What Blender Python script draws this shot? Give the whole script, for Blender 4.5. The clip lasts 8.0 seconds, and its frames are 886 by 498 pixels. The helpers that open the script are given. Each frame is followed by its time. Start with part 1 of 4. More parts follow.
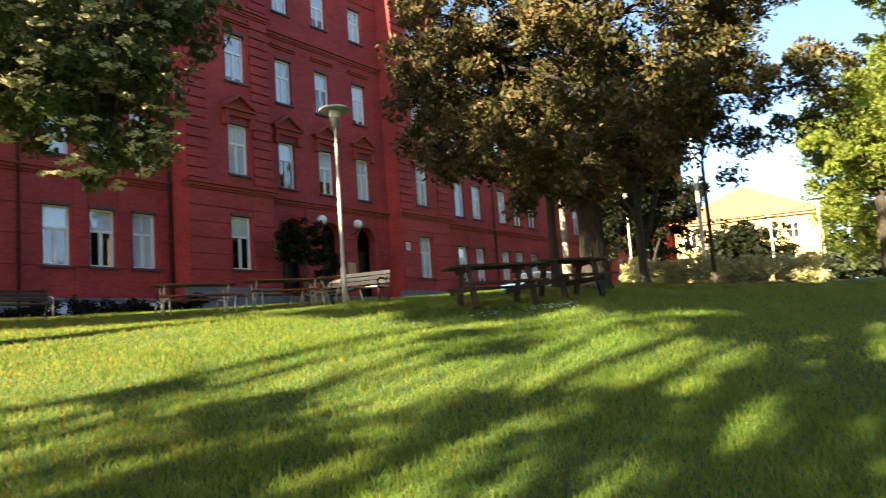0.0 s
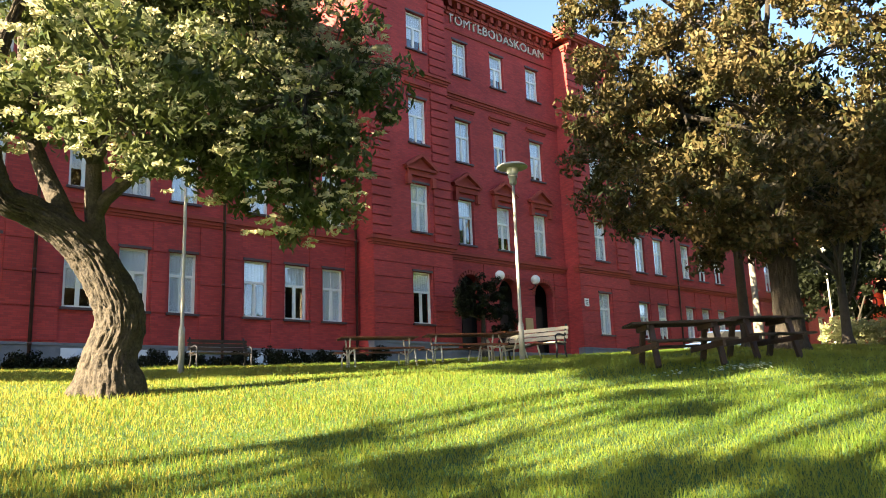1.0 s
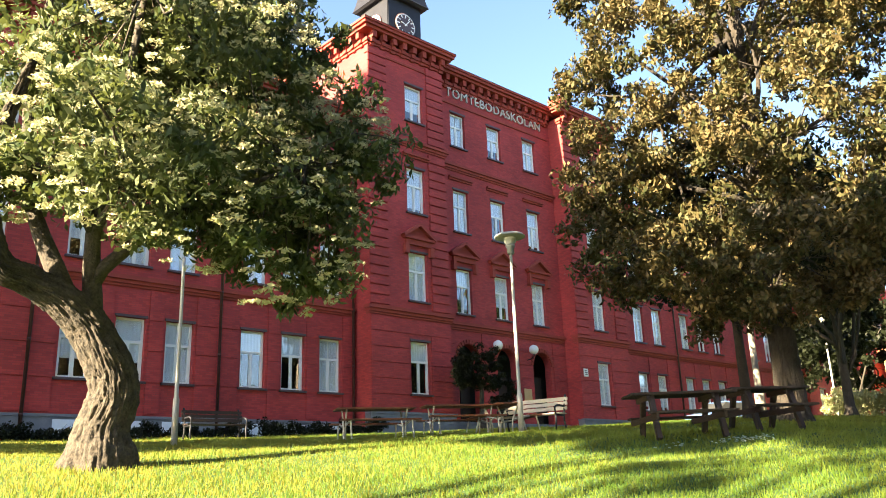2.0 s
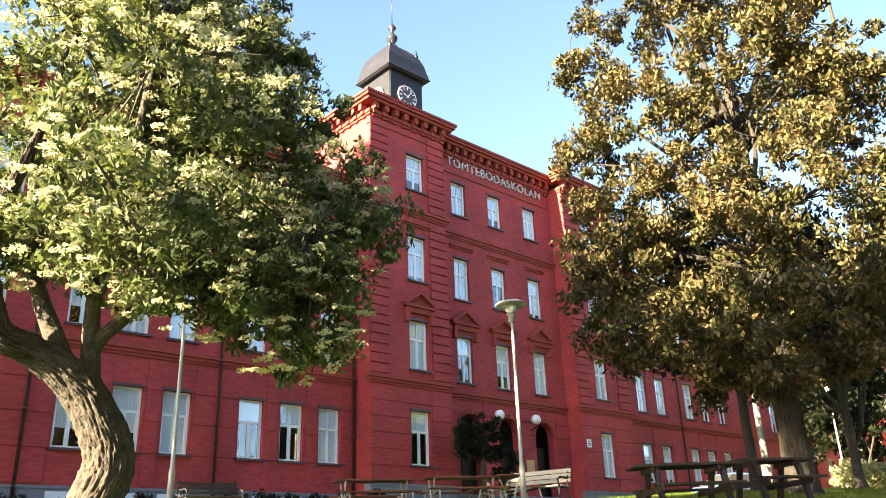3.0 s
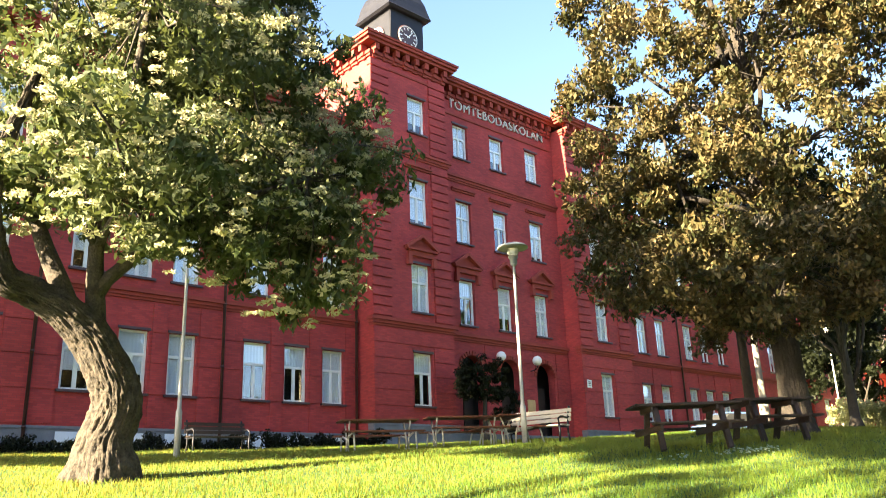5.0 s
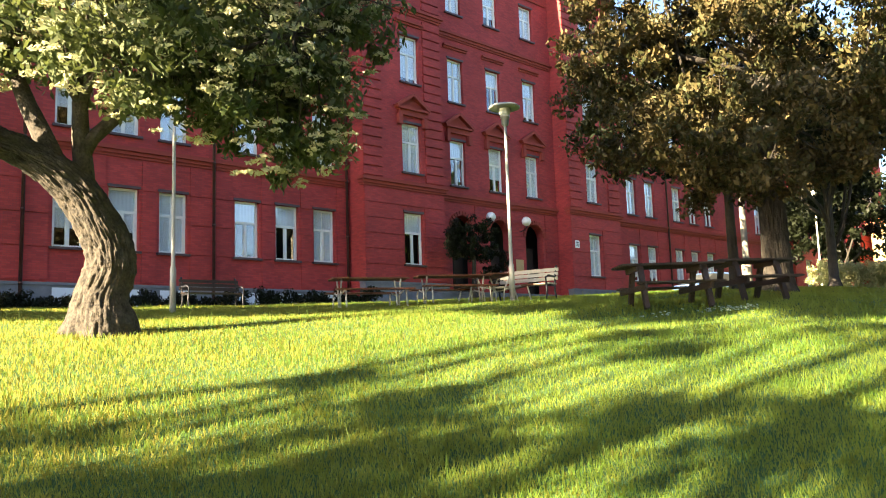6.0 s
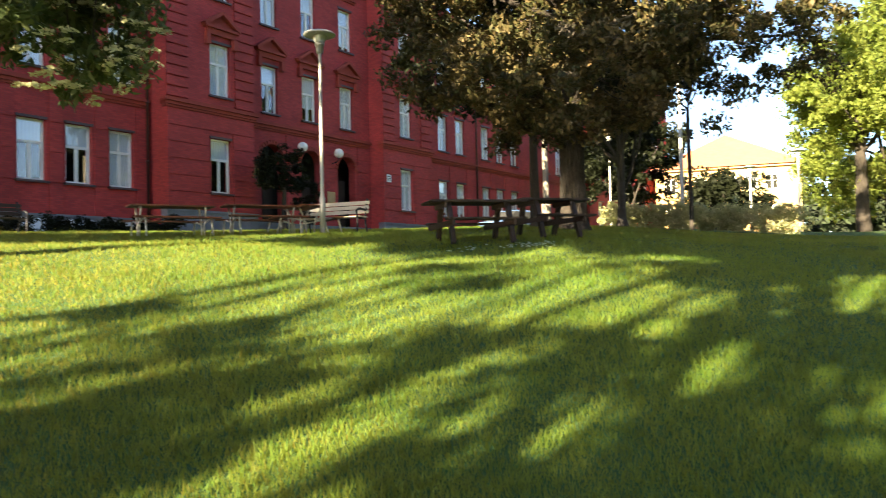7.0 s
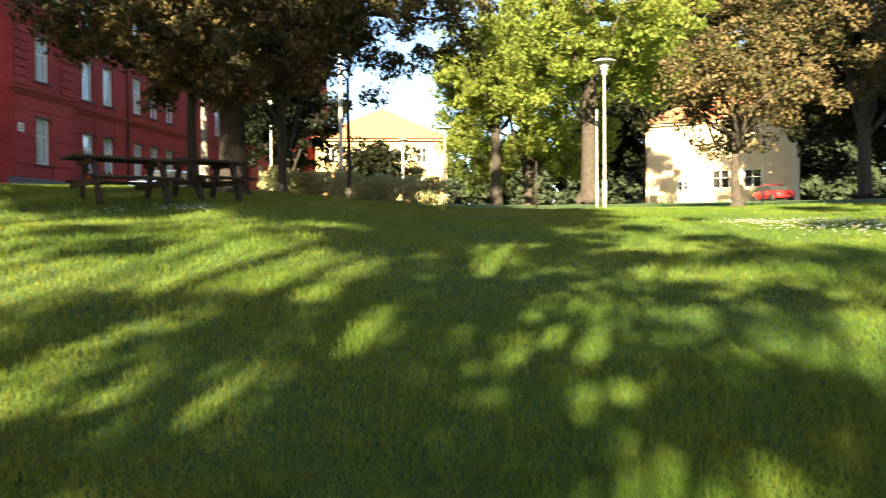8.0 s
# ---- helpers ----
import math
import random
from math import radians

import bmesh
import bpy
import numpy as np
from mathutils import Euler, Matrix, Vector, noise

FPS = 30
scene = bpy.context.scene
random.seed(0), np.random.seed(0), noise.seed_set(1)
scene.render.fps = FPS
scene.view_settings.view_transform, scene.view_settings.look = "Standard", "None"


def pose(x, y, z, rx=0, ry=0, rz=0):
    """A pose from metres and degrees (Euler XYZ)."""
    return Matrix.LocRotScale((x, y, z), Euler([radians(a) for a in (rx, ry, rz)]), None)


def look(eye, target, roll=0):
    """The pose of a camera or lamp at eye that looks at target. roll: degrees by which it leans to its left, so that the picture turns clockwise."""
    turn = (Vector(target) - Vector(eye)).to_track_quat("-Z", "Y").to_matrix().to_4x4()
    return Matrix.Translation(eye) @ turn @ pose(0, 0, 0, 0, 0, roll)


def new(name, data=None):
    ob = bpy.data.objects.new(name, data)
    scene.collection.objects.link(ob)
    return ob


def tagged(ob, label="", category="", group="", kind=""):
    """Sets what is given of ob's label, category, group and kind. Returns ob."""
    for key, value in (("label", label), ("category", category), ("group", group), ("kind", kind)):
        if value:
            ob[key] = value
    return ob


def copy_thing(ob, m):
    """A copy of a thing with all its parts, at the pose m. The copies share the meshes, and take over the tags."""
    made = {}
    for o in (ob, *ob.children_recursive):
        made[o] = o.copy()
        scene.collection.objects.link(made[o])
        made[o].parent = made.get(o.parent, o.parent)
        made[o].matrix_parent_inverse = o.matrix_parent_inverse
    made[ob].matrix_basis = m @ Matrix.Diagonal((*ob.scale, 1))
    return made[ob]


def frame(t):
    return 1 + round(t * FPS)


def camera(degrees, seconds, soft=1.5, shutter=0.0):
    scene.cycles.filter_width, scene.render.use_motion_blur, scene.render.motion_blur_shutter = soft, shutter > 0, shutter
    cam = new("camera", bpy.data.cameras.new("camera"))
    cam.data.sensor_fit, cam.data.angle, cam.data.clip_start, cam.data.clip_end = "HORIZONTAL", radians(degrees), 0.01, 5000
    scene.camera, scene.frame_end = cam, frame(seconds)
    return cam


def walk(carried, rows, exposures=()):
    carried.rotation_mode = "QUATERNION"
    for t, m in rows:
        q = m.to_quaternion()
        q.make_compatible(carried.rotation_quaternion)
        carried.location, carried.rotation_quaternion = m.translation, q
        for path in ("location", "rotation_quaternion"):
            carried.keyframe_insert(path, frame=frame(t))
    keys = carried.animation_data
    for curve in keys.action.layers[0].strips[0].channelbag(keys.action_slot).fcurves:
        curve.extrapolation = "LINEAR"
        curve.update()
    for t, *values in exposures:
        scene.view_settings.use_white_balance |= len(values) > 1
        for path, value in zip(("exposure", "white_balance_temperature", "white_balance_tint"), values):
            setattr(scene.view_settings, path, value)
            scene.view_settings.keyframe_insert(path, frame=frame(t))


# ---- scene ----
cam = camera(57.47, 8.0, soft=0.8, shutter=0.2)
EYE = (0.0, 0.0, 1.6)
PATH = [
    # seconds, yaw, pitch, roll
    (0.0, -55.36, 6.66, -4.04), (0.5, -45.70, 8.83, -2.47), (1.0, -42.90, 11.26, -2.07), (1.5, -42.99, 13.61, -2.10),
    (3.0, -43.35, 20.98, -2.09), (3.5, -43.42, 22.41, -2.13), (4.0, -43.42, 22.61, -2.12), (5.5, -42.82, 11.90, -2.01),
    (6.0, -43.39, 7.08, -1.88), (6.5, -48.21, 3.78, -1.72), (7.0, -56.63, 1.94, -1.34), (7.5, -67.66, 0.42, -1.02),
    (8.0, -80.39, -0.90, -0.40),
]


def aim(yaw, pitch, roll):
    a, p = radians(-yaw), radians(pitch)
    return look(EYE, (EYE[0] + 9 * math.sin(a) * math.cos(p), EYE[1] + 9 * math.cos(a) * math.cos(p), EYE[2] + 9 * math.sin(p)), roll)


walk(cam, [(t, aim(y, p, r)) for t, y, p, r in PATH], exposures=[(0.0, 2.9), (0.5, 3.1), (1.0, 3.3), (1.5, 3.4), (3.0, 3.75), (5.5, 3.72), (6.5, 3.33), (7.0, 3.15), (7.5, 3.0), (8.0, 2.9)])

# ---- light ----
SUN_AZ, SUN_EL = 272.0, 22.0  # compass-like: degrees from +y towards +x, and height
world = bpy.data.worlds.new("sky")
scene.world = world
world.use_nodes = True
wn = world.node_tree
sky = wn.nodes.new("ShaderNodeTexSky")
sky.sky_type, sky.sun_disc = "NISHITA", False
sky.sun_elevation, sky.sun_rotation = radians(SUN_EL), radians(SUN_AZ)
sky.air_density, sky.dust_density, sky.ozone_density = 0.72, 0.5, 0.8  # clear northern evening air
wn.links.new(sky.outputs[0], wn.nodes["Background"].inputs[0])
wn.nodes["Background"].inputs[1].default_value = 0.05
sd = bpy.data.lights.new("sun", "SUN")
sd.energy, sd.angle, sd.color = 5.0, radians(0.5), (1.0, 0.82, 0.52)
sun = new("sun", sd)
sun.matrix_world = look((90 * math.sin(radians(SUN_AZ)), 90 * math.cos(radians(SUN_AZ)), 90 * math.tan(radians(SUN_EL))), (0, 0, 0))

# ---- materials ----


def mat(name, col, col2=None, rough=0.7, metal=0.0, scale=6.0, fine=60.0, bump=0.15, spec=0.5, rnd=0.0):
    m = bpy.data.materials.new(name)
    m.use_nodes = True
    n, l = m.node_tree.nodes, m.node_tree.links
    b = n["Principled BSDF"]
    b.inputs["Roughness"].default_value, b.inputs["Metallic"].default_value = rough, metal
    b.inputs["Specular IOR Level"].default_value = spec
    tc = n.new("ShaderNodeTexCoord")
    big, small = n.new("ShaderNodeTexNoise"), n.new("ShaderNodeTexNoise")
    big.inputs["Scale"].default_value, small.inputs["Scale"].default_value = scale, fine
    big.inputs["Detail"].default_value = small.inputs["Detail"].default_value = 4
    for x in (big, small):
        l.new(tc.outputs["Object"], x.inputs["Vector"])
    add = n.new("ShaderNodeMath")
    add.operation = "ADD"
    l.new(big.outputs[0], add.inputs[0]), l.new(small.outputs[0], add.inputs[1])
    half = n.new("ShaderNodeMath")
    half.operation = "MULTIPLY_ADD"
    half.inputs[1].default_value, half.inputs[2].default_value = 1.2, -0.7
    l.new(add.outputs[0], half.inputs[0])
    last = half
    if rnd:
        geo = n.new("ShaderNodeNewGeometry")
        rr = n.new("ShaderNodeMath")
        rr.operation = "MULTIPLY_ADD"
        rr.inputs[1].default_value = rnd
        l.new(geo.outputs["Random Per Island"], rr.inputs[0]), l.new(half.outputs[0], rr.inputs[2])
        last = rr
    mix = n.new("ShaderNodeMix")
    mix.data_type, mix.clamp_factor = "RGBA", True
    c2 = col2 or tuple(0.65 * c for c in col)
    mix.inputs[6].default_value, mix.inputs[7].default_value = (*col, 1), (*c2, 1)
    l.new(last.outputs[0], mix.inputs[0]), l.new(mix.outputs[2], b.inputs["Base Color"])
    if bump:
        bp = n.new("ShaderNodeBump")
        bp.inputs["Strength"].default_value, bp.inputs["Distance"].default_value = bump, 0.02
        l.new(small.outputs[0], bp.inputs["Height"]), l.new(bp.outputs[0], b.inputs["Normal"])
    return m


def brick_mat(name, c1, c2, mortar):
    m = bpy.data.materials.new(name)
    m.use_nodes = True
    n, l = m.node_tree.nodes, m.node_tree.links
    b = n["Principled BSDF"]
    b.inputs["Roughness"].default_value = 0.85
    tc = n.new("ShaderNodeNewGeometry")
    sep, com = n.new("ShaderNodeSeparateXYZ"), n.new("ShaderNodeCombineXYZ")
    add = n.new("ShaderNodeMath")
    l.new(tc.outputs["Position"], sep.inputs[0])
    l.new(sep.outputs[0], add.inputs[0]), l.new(sep.outputs[1], add.inputs[1])
    l.new(add.outputs[0], com.inputs[0]), l.new(sep.outputs[2], com.inputs[1])
    br = n.new("ShaderNodeTexBrick")
    br.inputs["Scale"].default_value = 1.0
    br.inputs["Brick Width"].default_value, br.inputs["Row Height"].default_value = 0.26, 0.075
    br.inputs["Mortar Size"].default_value, br.inputs["Mortar Smooth"].default_value = 0.006, 0.3
    br.inputs["Color1"].default_value, br.inputs["Color2"].default_value, br.inputs["Mortar"].default_value = (*c1, 1), (*c2, 1), (*mortar, 1)
    l.new(com.outputs[0], br.inputs["Vector"])
    no = n.new("ShaderNodeTexNoise")
    no.inputs["Scale"].default_value, no.inputs["Detail"].default_value = 0.55, 6
    l.new(tc.outputs["Position"], no.inputs["Vector"])
    mp = n.new("ShaderNodeMapRange")
    mp.inputs[1].default_value, mp.inputs[2].default_value, mp.inputs[3].default_value, mp.inputs[4].default_value = 0.3, 0.75, 0.78, 1.15
    l.new(no.outputs[0], mp.inputs[0])
    mul = n.new("ShaderNodeVectorMath")
    mul.operation = "SCALE"
    l.new(br.outputs[0], mul.inputs[0]), l.new(mp.outputs[0], mul.inputs["Scale"])
    l.new(mul.outputs[0], b.inputs["Base Color"])
    bp = n.new("ShaderNodeBump")
    bp.inputs["Strength"].default_value, bp.inputs["Distance"].default_value = 0.25, 0.01
    bp.invert = True
    l.new(br.outputs["Fac"], bp.inputs["Height"]), l.new(bp.outputs[0], b.inputs["Normal"])
    return m


def leaf_mat(name, col, col2, through_col, amount=0.45, scale=0.35):
    m = mat(name, col, col2, rough=0.55, scale=scale, fine=3.0, bump=0, rnd=0.55, spec=0.15)
    n, l = m.node_tree.nodes, m.node_tree.links
    b = n["Principled BSDF"]
    out = [x for x in n if x.type == "OUTPUT_MATERIAL"][0]
    tr, mx = n.new("ShaderNodeBsdfTranslucent"), n.new("ShaderNodeMixShader")
    tr.inputs[0].default_value = (*through_col, 1)
    mx.inputs[0].default_value = amount
    l.new(b.outputs[0], mx.inputs[1]), l.new(tr.outputs[0], mx.inputs[2]), l.new(mx.outputs[0], out.inputs[0])
    return m


def glass_mat():
    m = bpy.data.materials.new("window_glass")
    m.use_nodes = True
    n, l = m.node_tree.nodes, m.node_tree.links
    out = [x for x in n if x.type == "OUTPUT_MATERIAL"][0]
    t, g, f, mx = n.new("ShaderNodeBsdfTransparent"), n.new("ShaderNodeBsdfGlossy"), n.new("ShaderNodeLayerWeight"), n.new("ShaderNodeMixShader")
    t.inputs[0].default_value = (0.97, 0.98, 0.98, 1)
    g.inputs["Roughness"].default_value = 0.02
    f.inputs[0].default_value = 0.5
    pw, sc = n.new("ShaderNodeMath"), n.new("ShaderNodeMath")
    pw.operation, sc.operation = "POWER", "MULTIPLY_ADD"
    pw.inputs[1].default_value, sc.inputs[1].default_value, sc.inputs[2].default_value = 5.0, 0.88, 0.12
    l.new(f.outputs["Facing"], pw.inputs[0]), l.new(pw.outputs[0], sc.inputs[0])
    l.new(sc.outputs[0], mx.inputs[0]), l.new(t.outputs[0], mx.inputs[1]), l.new(g.outputs[0], mx.inputs[2]), l.new(mx.outputs[0], out.inputs[0])
    return m


BRICK = brick_mat("red_brick", (0.43, 0.045, 0.042), (0.30, 0.031, 0.031), (0.23, 0.042, 0.043))
STONE = mat("moulded_brick", (0.33, 0.046, 0.030), (0.22, 0.030, 0.021), rough=0.85, scale=2, fine=25, bump=0.4)
PLINTH = mat("grey_granite", (0.20, 0.215, 0.25), (0.11, 0.12, 0.145), rough=0.85, scale=3, fine=70, bump=0.4)
WHITE = mat("white_paint", (0.80, 0.80, 0.78), (0.68, 0.68, 0.66), rough=0.45, scale=4, fine=40, bump=0.05)
# pale blinds, their bluish tone also standing in for sky reflected in the panes
BLIND = mat("pale_blind_sky_tint", (0.74, 0.78, 0.84), (0.62, 0.67, 0.74), rough=0.8, scale=3, fine=60, bump=0.05)
# near-black colour stands in for unlit rooms behind windows and door panes
ROOM = mat("unlit_room_black", (0.03, 0.028, 0.026), (0.015, 0.015, 0.015), rough=0.9)
GLASS = glass_mat()
SILLM = mat("dark_sill", (0.085, 0.045, 0.05), (0.05, 0.03, 0.035), rough=0.5, scale=4)
METAL = mat("black_sheet_metal", (0.012, 0.012, 0.018), (0.025, 0.025, 0.032), rough=0.5, spec=0.25, scale=2, fine=30)
PIPE = mat("dark_pipe", (0.05, 0.025, 0.025), (0.09, 0.04, 0.035), rough=0.5, metal=0.2)
ROOFM = mat("roof_sheet", (0.10, 0.05, 0.045), (0.06, 0.035, 0.03), rough=0.6, scale=1, fine=20)
GALV = mat("pale_lamp_post", (0.46, 0.45, 0.42), (0.33, 0.32, 0.30), rough=0.45, metal=0.1, scale=3, fine=50, bump=0.1)
BARK = mat("rough_bark", (0.085, 0.068, 0.053), (0.012, 0.010, 0.009), rough=0.95, scale=7, fine=28, bump=1.0)
BARKD = mat("dark_bark", (0.055, 0.044, 0.036), (0.02, 0.017, 0.014), rough=0.95, scale=5, fine=22, bump=1.0)
WOODD = mat("dark_stained_wood", (0.035, 0.02, 0.015), (0.018, 0.011, 0.009), rough=0.6, scale=5, fine=60, bump=0.3)
WOODB = mat("brown_varnished_wood", (0.24, 0.085, 0.04), (0.13, 0.045, 0.025), rough=0.5, scale=6, fine=70, bump=0.3)
PALEW = mat("weathered_pale_wood", (0.62, 0.55, 0.45), (0.46, 0.40, 0.32), rough=0.6, scale=6, fine=70, bump=0.3)
STEEL = mat("pale_steel_tube", (0.62, 0.58, 0.52), (0.42, 0.40, 0.36), rough=0.4, metal=0.3, scale=8)
SOIL = mat("lawn_soil", (0.05, 0.105, 0.014), (0.022, 0.055, 0.008), rough=0.95, scale=0.9, fine=35, bump=0.8)
GRASS = leaf_mat("grass_blades", (0.195, 0.232, 0.036), (0.05, 0.115, 0.014), (0.54, 0.44, 0.09), 0.42, 0.5)
LEAF_A = leaf_mat("silver_green_leaves", (0.17, 0.18, 0.095), (0.032, 0.05, 0.018), (0.18, 0.21, 0.06), 0.22)
LEAF_B = leaf_mat("bronze_green_leaves", (0.215, 0.148, 0.072), (0.034, 0.038, 0.014), (0.15, 0.11, 0.03), 0.08)
LEAF_C = leaf_mat("bright_green_leaves", (0.25, 0.27, 0.06), (0.12, 0.165, 0.035), (0.42, 0.46, 0.10), 0.45)
# near-black leaf colour stands in for deep shade in these crowns and shrubs
LEAF_D = leaf_mat("shade_dark_leaves", (0.02, 0.024, 0.011), (0.010, 0.013, 0.006), (0.025, 0.03, 0.008), 0.2)
# pale flowering hedge, coloured lighter still to stand in for missing sunlight
LEAF_H = leaf_mat("hedge_leaves_lightened", (0.70, 0.67, 0.44), (0.30, 0.32, 0.15), (0.5, 0.48, 0.2), 0.35)
BLOSSOM = leaf_mat("cream_blossom", (0.60, 0.56, 0.38), (0.42, 0.40, 0.24), (0.6, 0.58, 0.35), 0.3)
PETAL = mat("white_petals", (0.85, 0.85, 0.83), (0.7, 0.7, 0.66), rough=0.6)
YELLOW = mat("yellow_render", (0.55, 0.36, 0.17), (0.46, 0.29, 0.13), rough=0.9, scale=1.2, fine=30)
CREAM = mat("cream_render", (0.74, 0.58, 0.38), (0.62, 0.47, 0.30), rough=0.9, scale=1.0, fine=30)
TILE = mat("orange_roof_tiles", (0.48, 0.20, 0.10), (0.34, 0.13, 0.07), rough=0.85, scale=2, fine=20)
CARBLUE = mat("blue_car_paint", (0.10, 0.17, 0.33), (0.08, 0.14, 0.28), rough=0.25, bump=0)
GREYW = mat("grey_weathered_wood", (0.24, 0.21, 0.18), (0.16, 0.14, 0.12), rough=0.8, scale=5, fine=50, bump=0.3)
CARRED = mat("red_car_paint", (0.5, 0.03, 0.03), (0.4, 0.02, 0.02), rough=0.25, bump=0)
RUBBER = mat("black_rubber", (0.02, 0.02, 0.02), (0.03, 0.03, 0.03), rough=0.8)
GLOBE = mat("opal_glass", (0.75, 0.75, 0.74), (0.68, 0.68, 0.66), rough=0.25, bump=0)
WOODS = mat("far_wood_leaves", (0.035, 0.055, 0.018), (0.02, 0.03, 0.012), rough=0.9, scale=0.5, fine=4, rnd=0.5)
GOLD = mat("pale_letter_metal", (0.58, 0.52, 0.46), (0.45, 0.40, 0.35), rough=0.5, metal=0.2)

# ---- mesh helpers ----


def box(bm, x0, x1, y0, y1, z0, z1, m=None):
    c = ((x0 + x1) / 2, (y0 + y1) / 2, (z0 + z1) / 2)
    t = Matrix.Translation(c) @ Matrix.Diagonal((x1 - x0, y1 - y0, z1 - z0, 1))
    bmesh.ops.create_cube(bm, size=1.0, matrix=(m @ t) if m else t)


def soft_box(x0, x1, y0, y1, z0, z1, w=0.012, m=None):
    bm = bmesh.new()
    box(bm, x0, x1, y0, y1, z0, z1, m)
    bmesh.ops.bevel(bm, geom=bm.edges[:], offset=w, segments=2, affect="EDGES")
    return bm


def tube(bm, pts, sides=8):
    """A tapered tube through (x, y, z, radius) points."""
    rings = []
    up = Vector((0.31, 0.17, 0.93))
    for i, p in enumerate(pts):
        a, b = Vector(pts[max(i - 1, 0)][:3]), Vector(pts[min(i + 1, len(pts) - 1)][:3])
        d = (b - a).normalized()
        ref = up if abs(d.dot(up)) < 0.95 else Vector((1, 0, 0))
        s = d.cross(ref).normalized()
        q = d.cross(s)
        rings.append([bm.verts.new(Vector(p[:3]) + p[3] * (math.cos(2 * math.pi * k / sides) * s + math.sin(2 * math.pi * k / sides) * q)) for k in range(sides)])
    for r0, r1 in zip(rings, rings[1:]):
        for k in range(sides):
            f = bm.faces.new((r0[k], r0[(k + 1) % sides], r1[(k + 1) % sides], r1[k]))
            f.smooth = True
    bm.faces.new(rings[0]), bm.faces.new(rings[-1])


def catmull(pts, per):
    p = np.array(pts, float)
    p = np.vstack([2 * p[0] - p[1], p, 2 * p[-1] - p[-2]])
    out = []
    for i in range(1, len(p) - 2):
        for k in range(per):
            t = k / per
            out.append(0.5 * (2 * p[i] + (p[i + 1] - p[i - 1]) * t + (2 * p[i - 1] - 5 * p[i] + 4 * p[i + 1] - p[i + 2]) * t * t + (3 * p[i] - p[i - 1] - 3 * p[i + 1] + p[i + 2]) * t ** 3))
    out.append(p[-2])
    return out


def bark_tube(bm, pts, sides=44, per=12, depth=0.03):
    """A thick stem with furrowed bark and a root flare."""
    rings = []
    line = catmull(pts, per)
    run_len = 0.0
    for i, p in enumerate(line):
        a, b = (Vector([float(c) for c in line[k][:3]]) for k in (max(i - 1, 0), min(i + 1, len(line) - 1)))
        run_len += (b - a).length / 2
        d = (b - a).normalized()
        u = d.cross(Vector((0.2, 1, 0.1))).normalized()
        q = d.cross(u)
        ring = []
        for k in range(sides):
            t = 2 * math.pi * k / sides
            w = Vector((math.cos(t) * 3.2, math.sin(t) * 3.2, run_len * 1.3)) if depth < 0.05 else Vector((math.cos(t) * 7.5, math.sin(t) * 7.5, run_len * 2.6))
            w += 0.55 * Vector((noise.noise(w * 0.6), noise.noise(w * 0.6 + Vector((9, 0, 0))), noise.noise(w * 0.6 + Vector((0, 9, 0)))))
            ridge = 1 - 2 * abs(noise.noise(w))
            fine = noise.noise(w * 3.1) * 0.5
            flare = 0.14 * max(0.0, 1 - i / (per * 1.6)) * (0.5 + 0.5 * math.sin(5 * t + 0.7)) * p[3] * 2
            rr = p[3] + depth * (ridge * 0.9 + fine - 0.5) + flare
            ring.append(bm.verts.new(Vector([float(c) for c in p[:3]]) + float(rr) * (math.cos(t) * u + math.sin(t) * q)))
        rings.append(ring)
    for r0, r1 in zip(rings, rings[1:]):
        for k in range(sides):
            bm.faces.new((r0[k], r0[(k + 1) % sides], r1[(k + 1) % sides], r1[k])).smooth = True
    bm.faces.new(rings[0]), bm.faces.new(rings[-1])


def lathe(bm, prof, cx=0.0, cy=0.0, sides=20):
    """A turned solid from (radius, z) points."""
    rings = [[bm.verts.new((cx + r * math.cos(2 * math.pi * k / sides), cy + r * math.sin(2 * math.pi * k / sides), z)) for k in range(sides)] for r, z in prof]
    for a, b in zip(rings, rings[1:]):
        for k in range(sides):
            bm.faces.new((a[k], a[(k + 1) % sides], b[(k + 1) % sides], b[k])).smooth = True
    bm.faces.new(rings[0]), bm.faces.new(rings[-1])


def link(name, bm, material):
    me = bpy.data.meshes.new(name)
    bmesh.ops.recalc_face_normals(bm, faces=bm.faces[:])
    bm.to_mesh(me)
    bm.free()
    me.materials.append(material)
    return new(name, me)


def part(name, bm, material, parent, label=""):
    ob = link(name, bm, material)
    ob.parent = parent
    return tagged(ob, label) if label else ob


def share(ob, parent, m):
    """Another object on ob's mesh under parent."""
    o = new(ob.name.split(".")[0], ob.data)
    o.parent, o.matrix_basis = parent, m
    return o


def thing(name, label, category, m=None, group="", kind=""):
    ob = new(name)
    ob.empty_display_size = 0.2
    if m:
        ob.matrix_world = m
    return tagged(ob, label, category, group, kind)


def raw(name, verts, faces, material, parent=None):
    me = bpy.data.meshes.new(name)
    me.from_pydata(verts, [], faces)
    me.materials.append(material)
    ob = new(name, me)
    ob.parent = parent
    return ob


# ---- ground ----
PROF_A = ((0, 0.0), (5, 0.88), (10, 1.72), (14, 2.2), (20, 2.69), (30, 3.4), (40, 4.0), (47, 4.4), (60, 4.75), (100, 5.3), (400, 8.0))
PROF_B = ((0, 0.0), (5, 0.72), (10, 1.30), (15, 1.72), (20, 2.05), (29, 2.53), (45, 3.3), (60, 3.75), (77, 4.42), (120, 6.0), (400, 12.0))


def smooth(a, b, v):
    t = np.clip((v - a) / (b - a), 0, 1)
    return t * t * (3 - 2 * t)


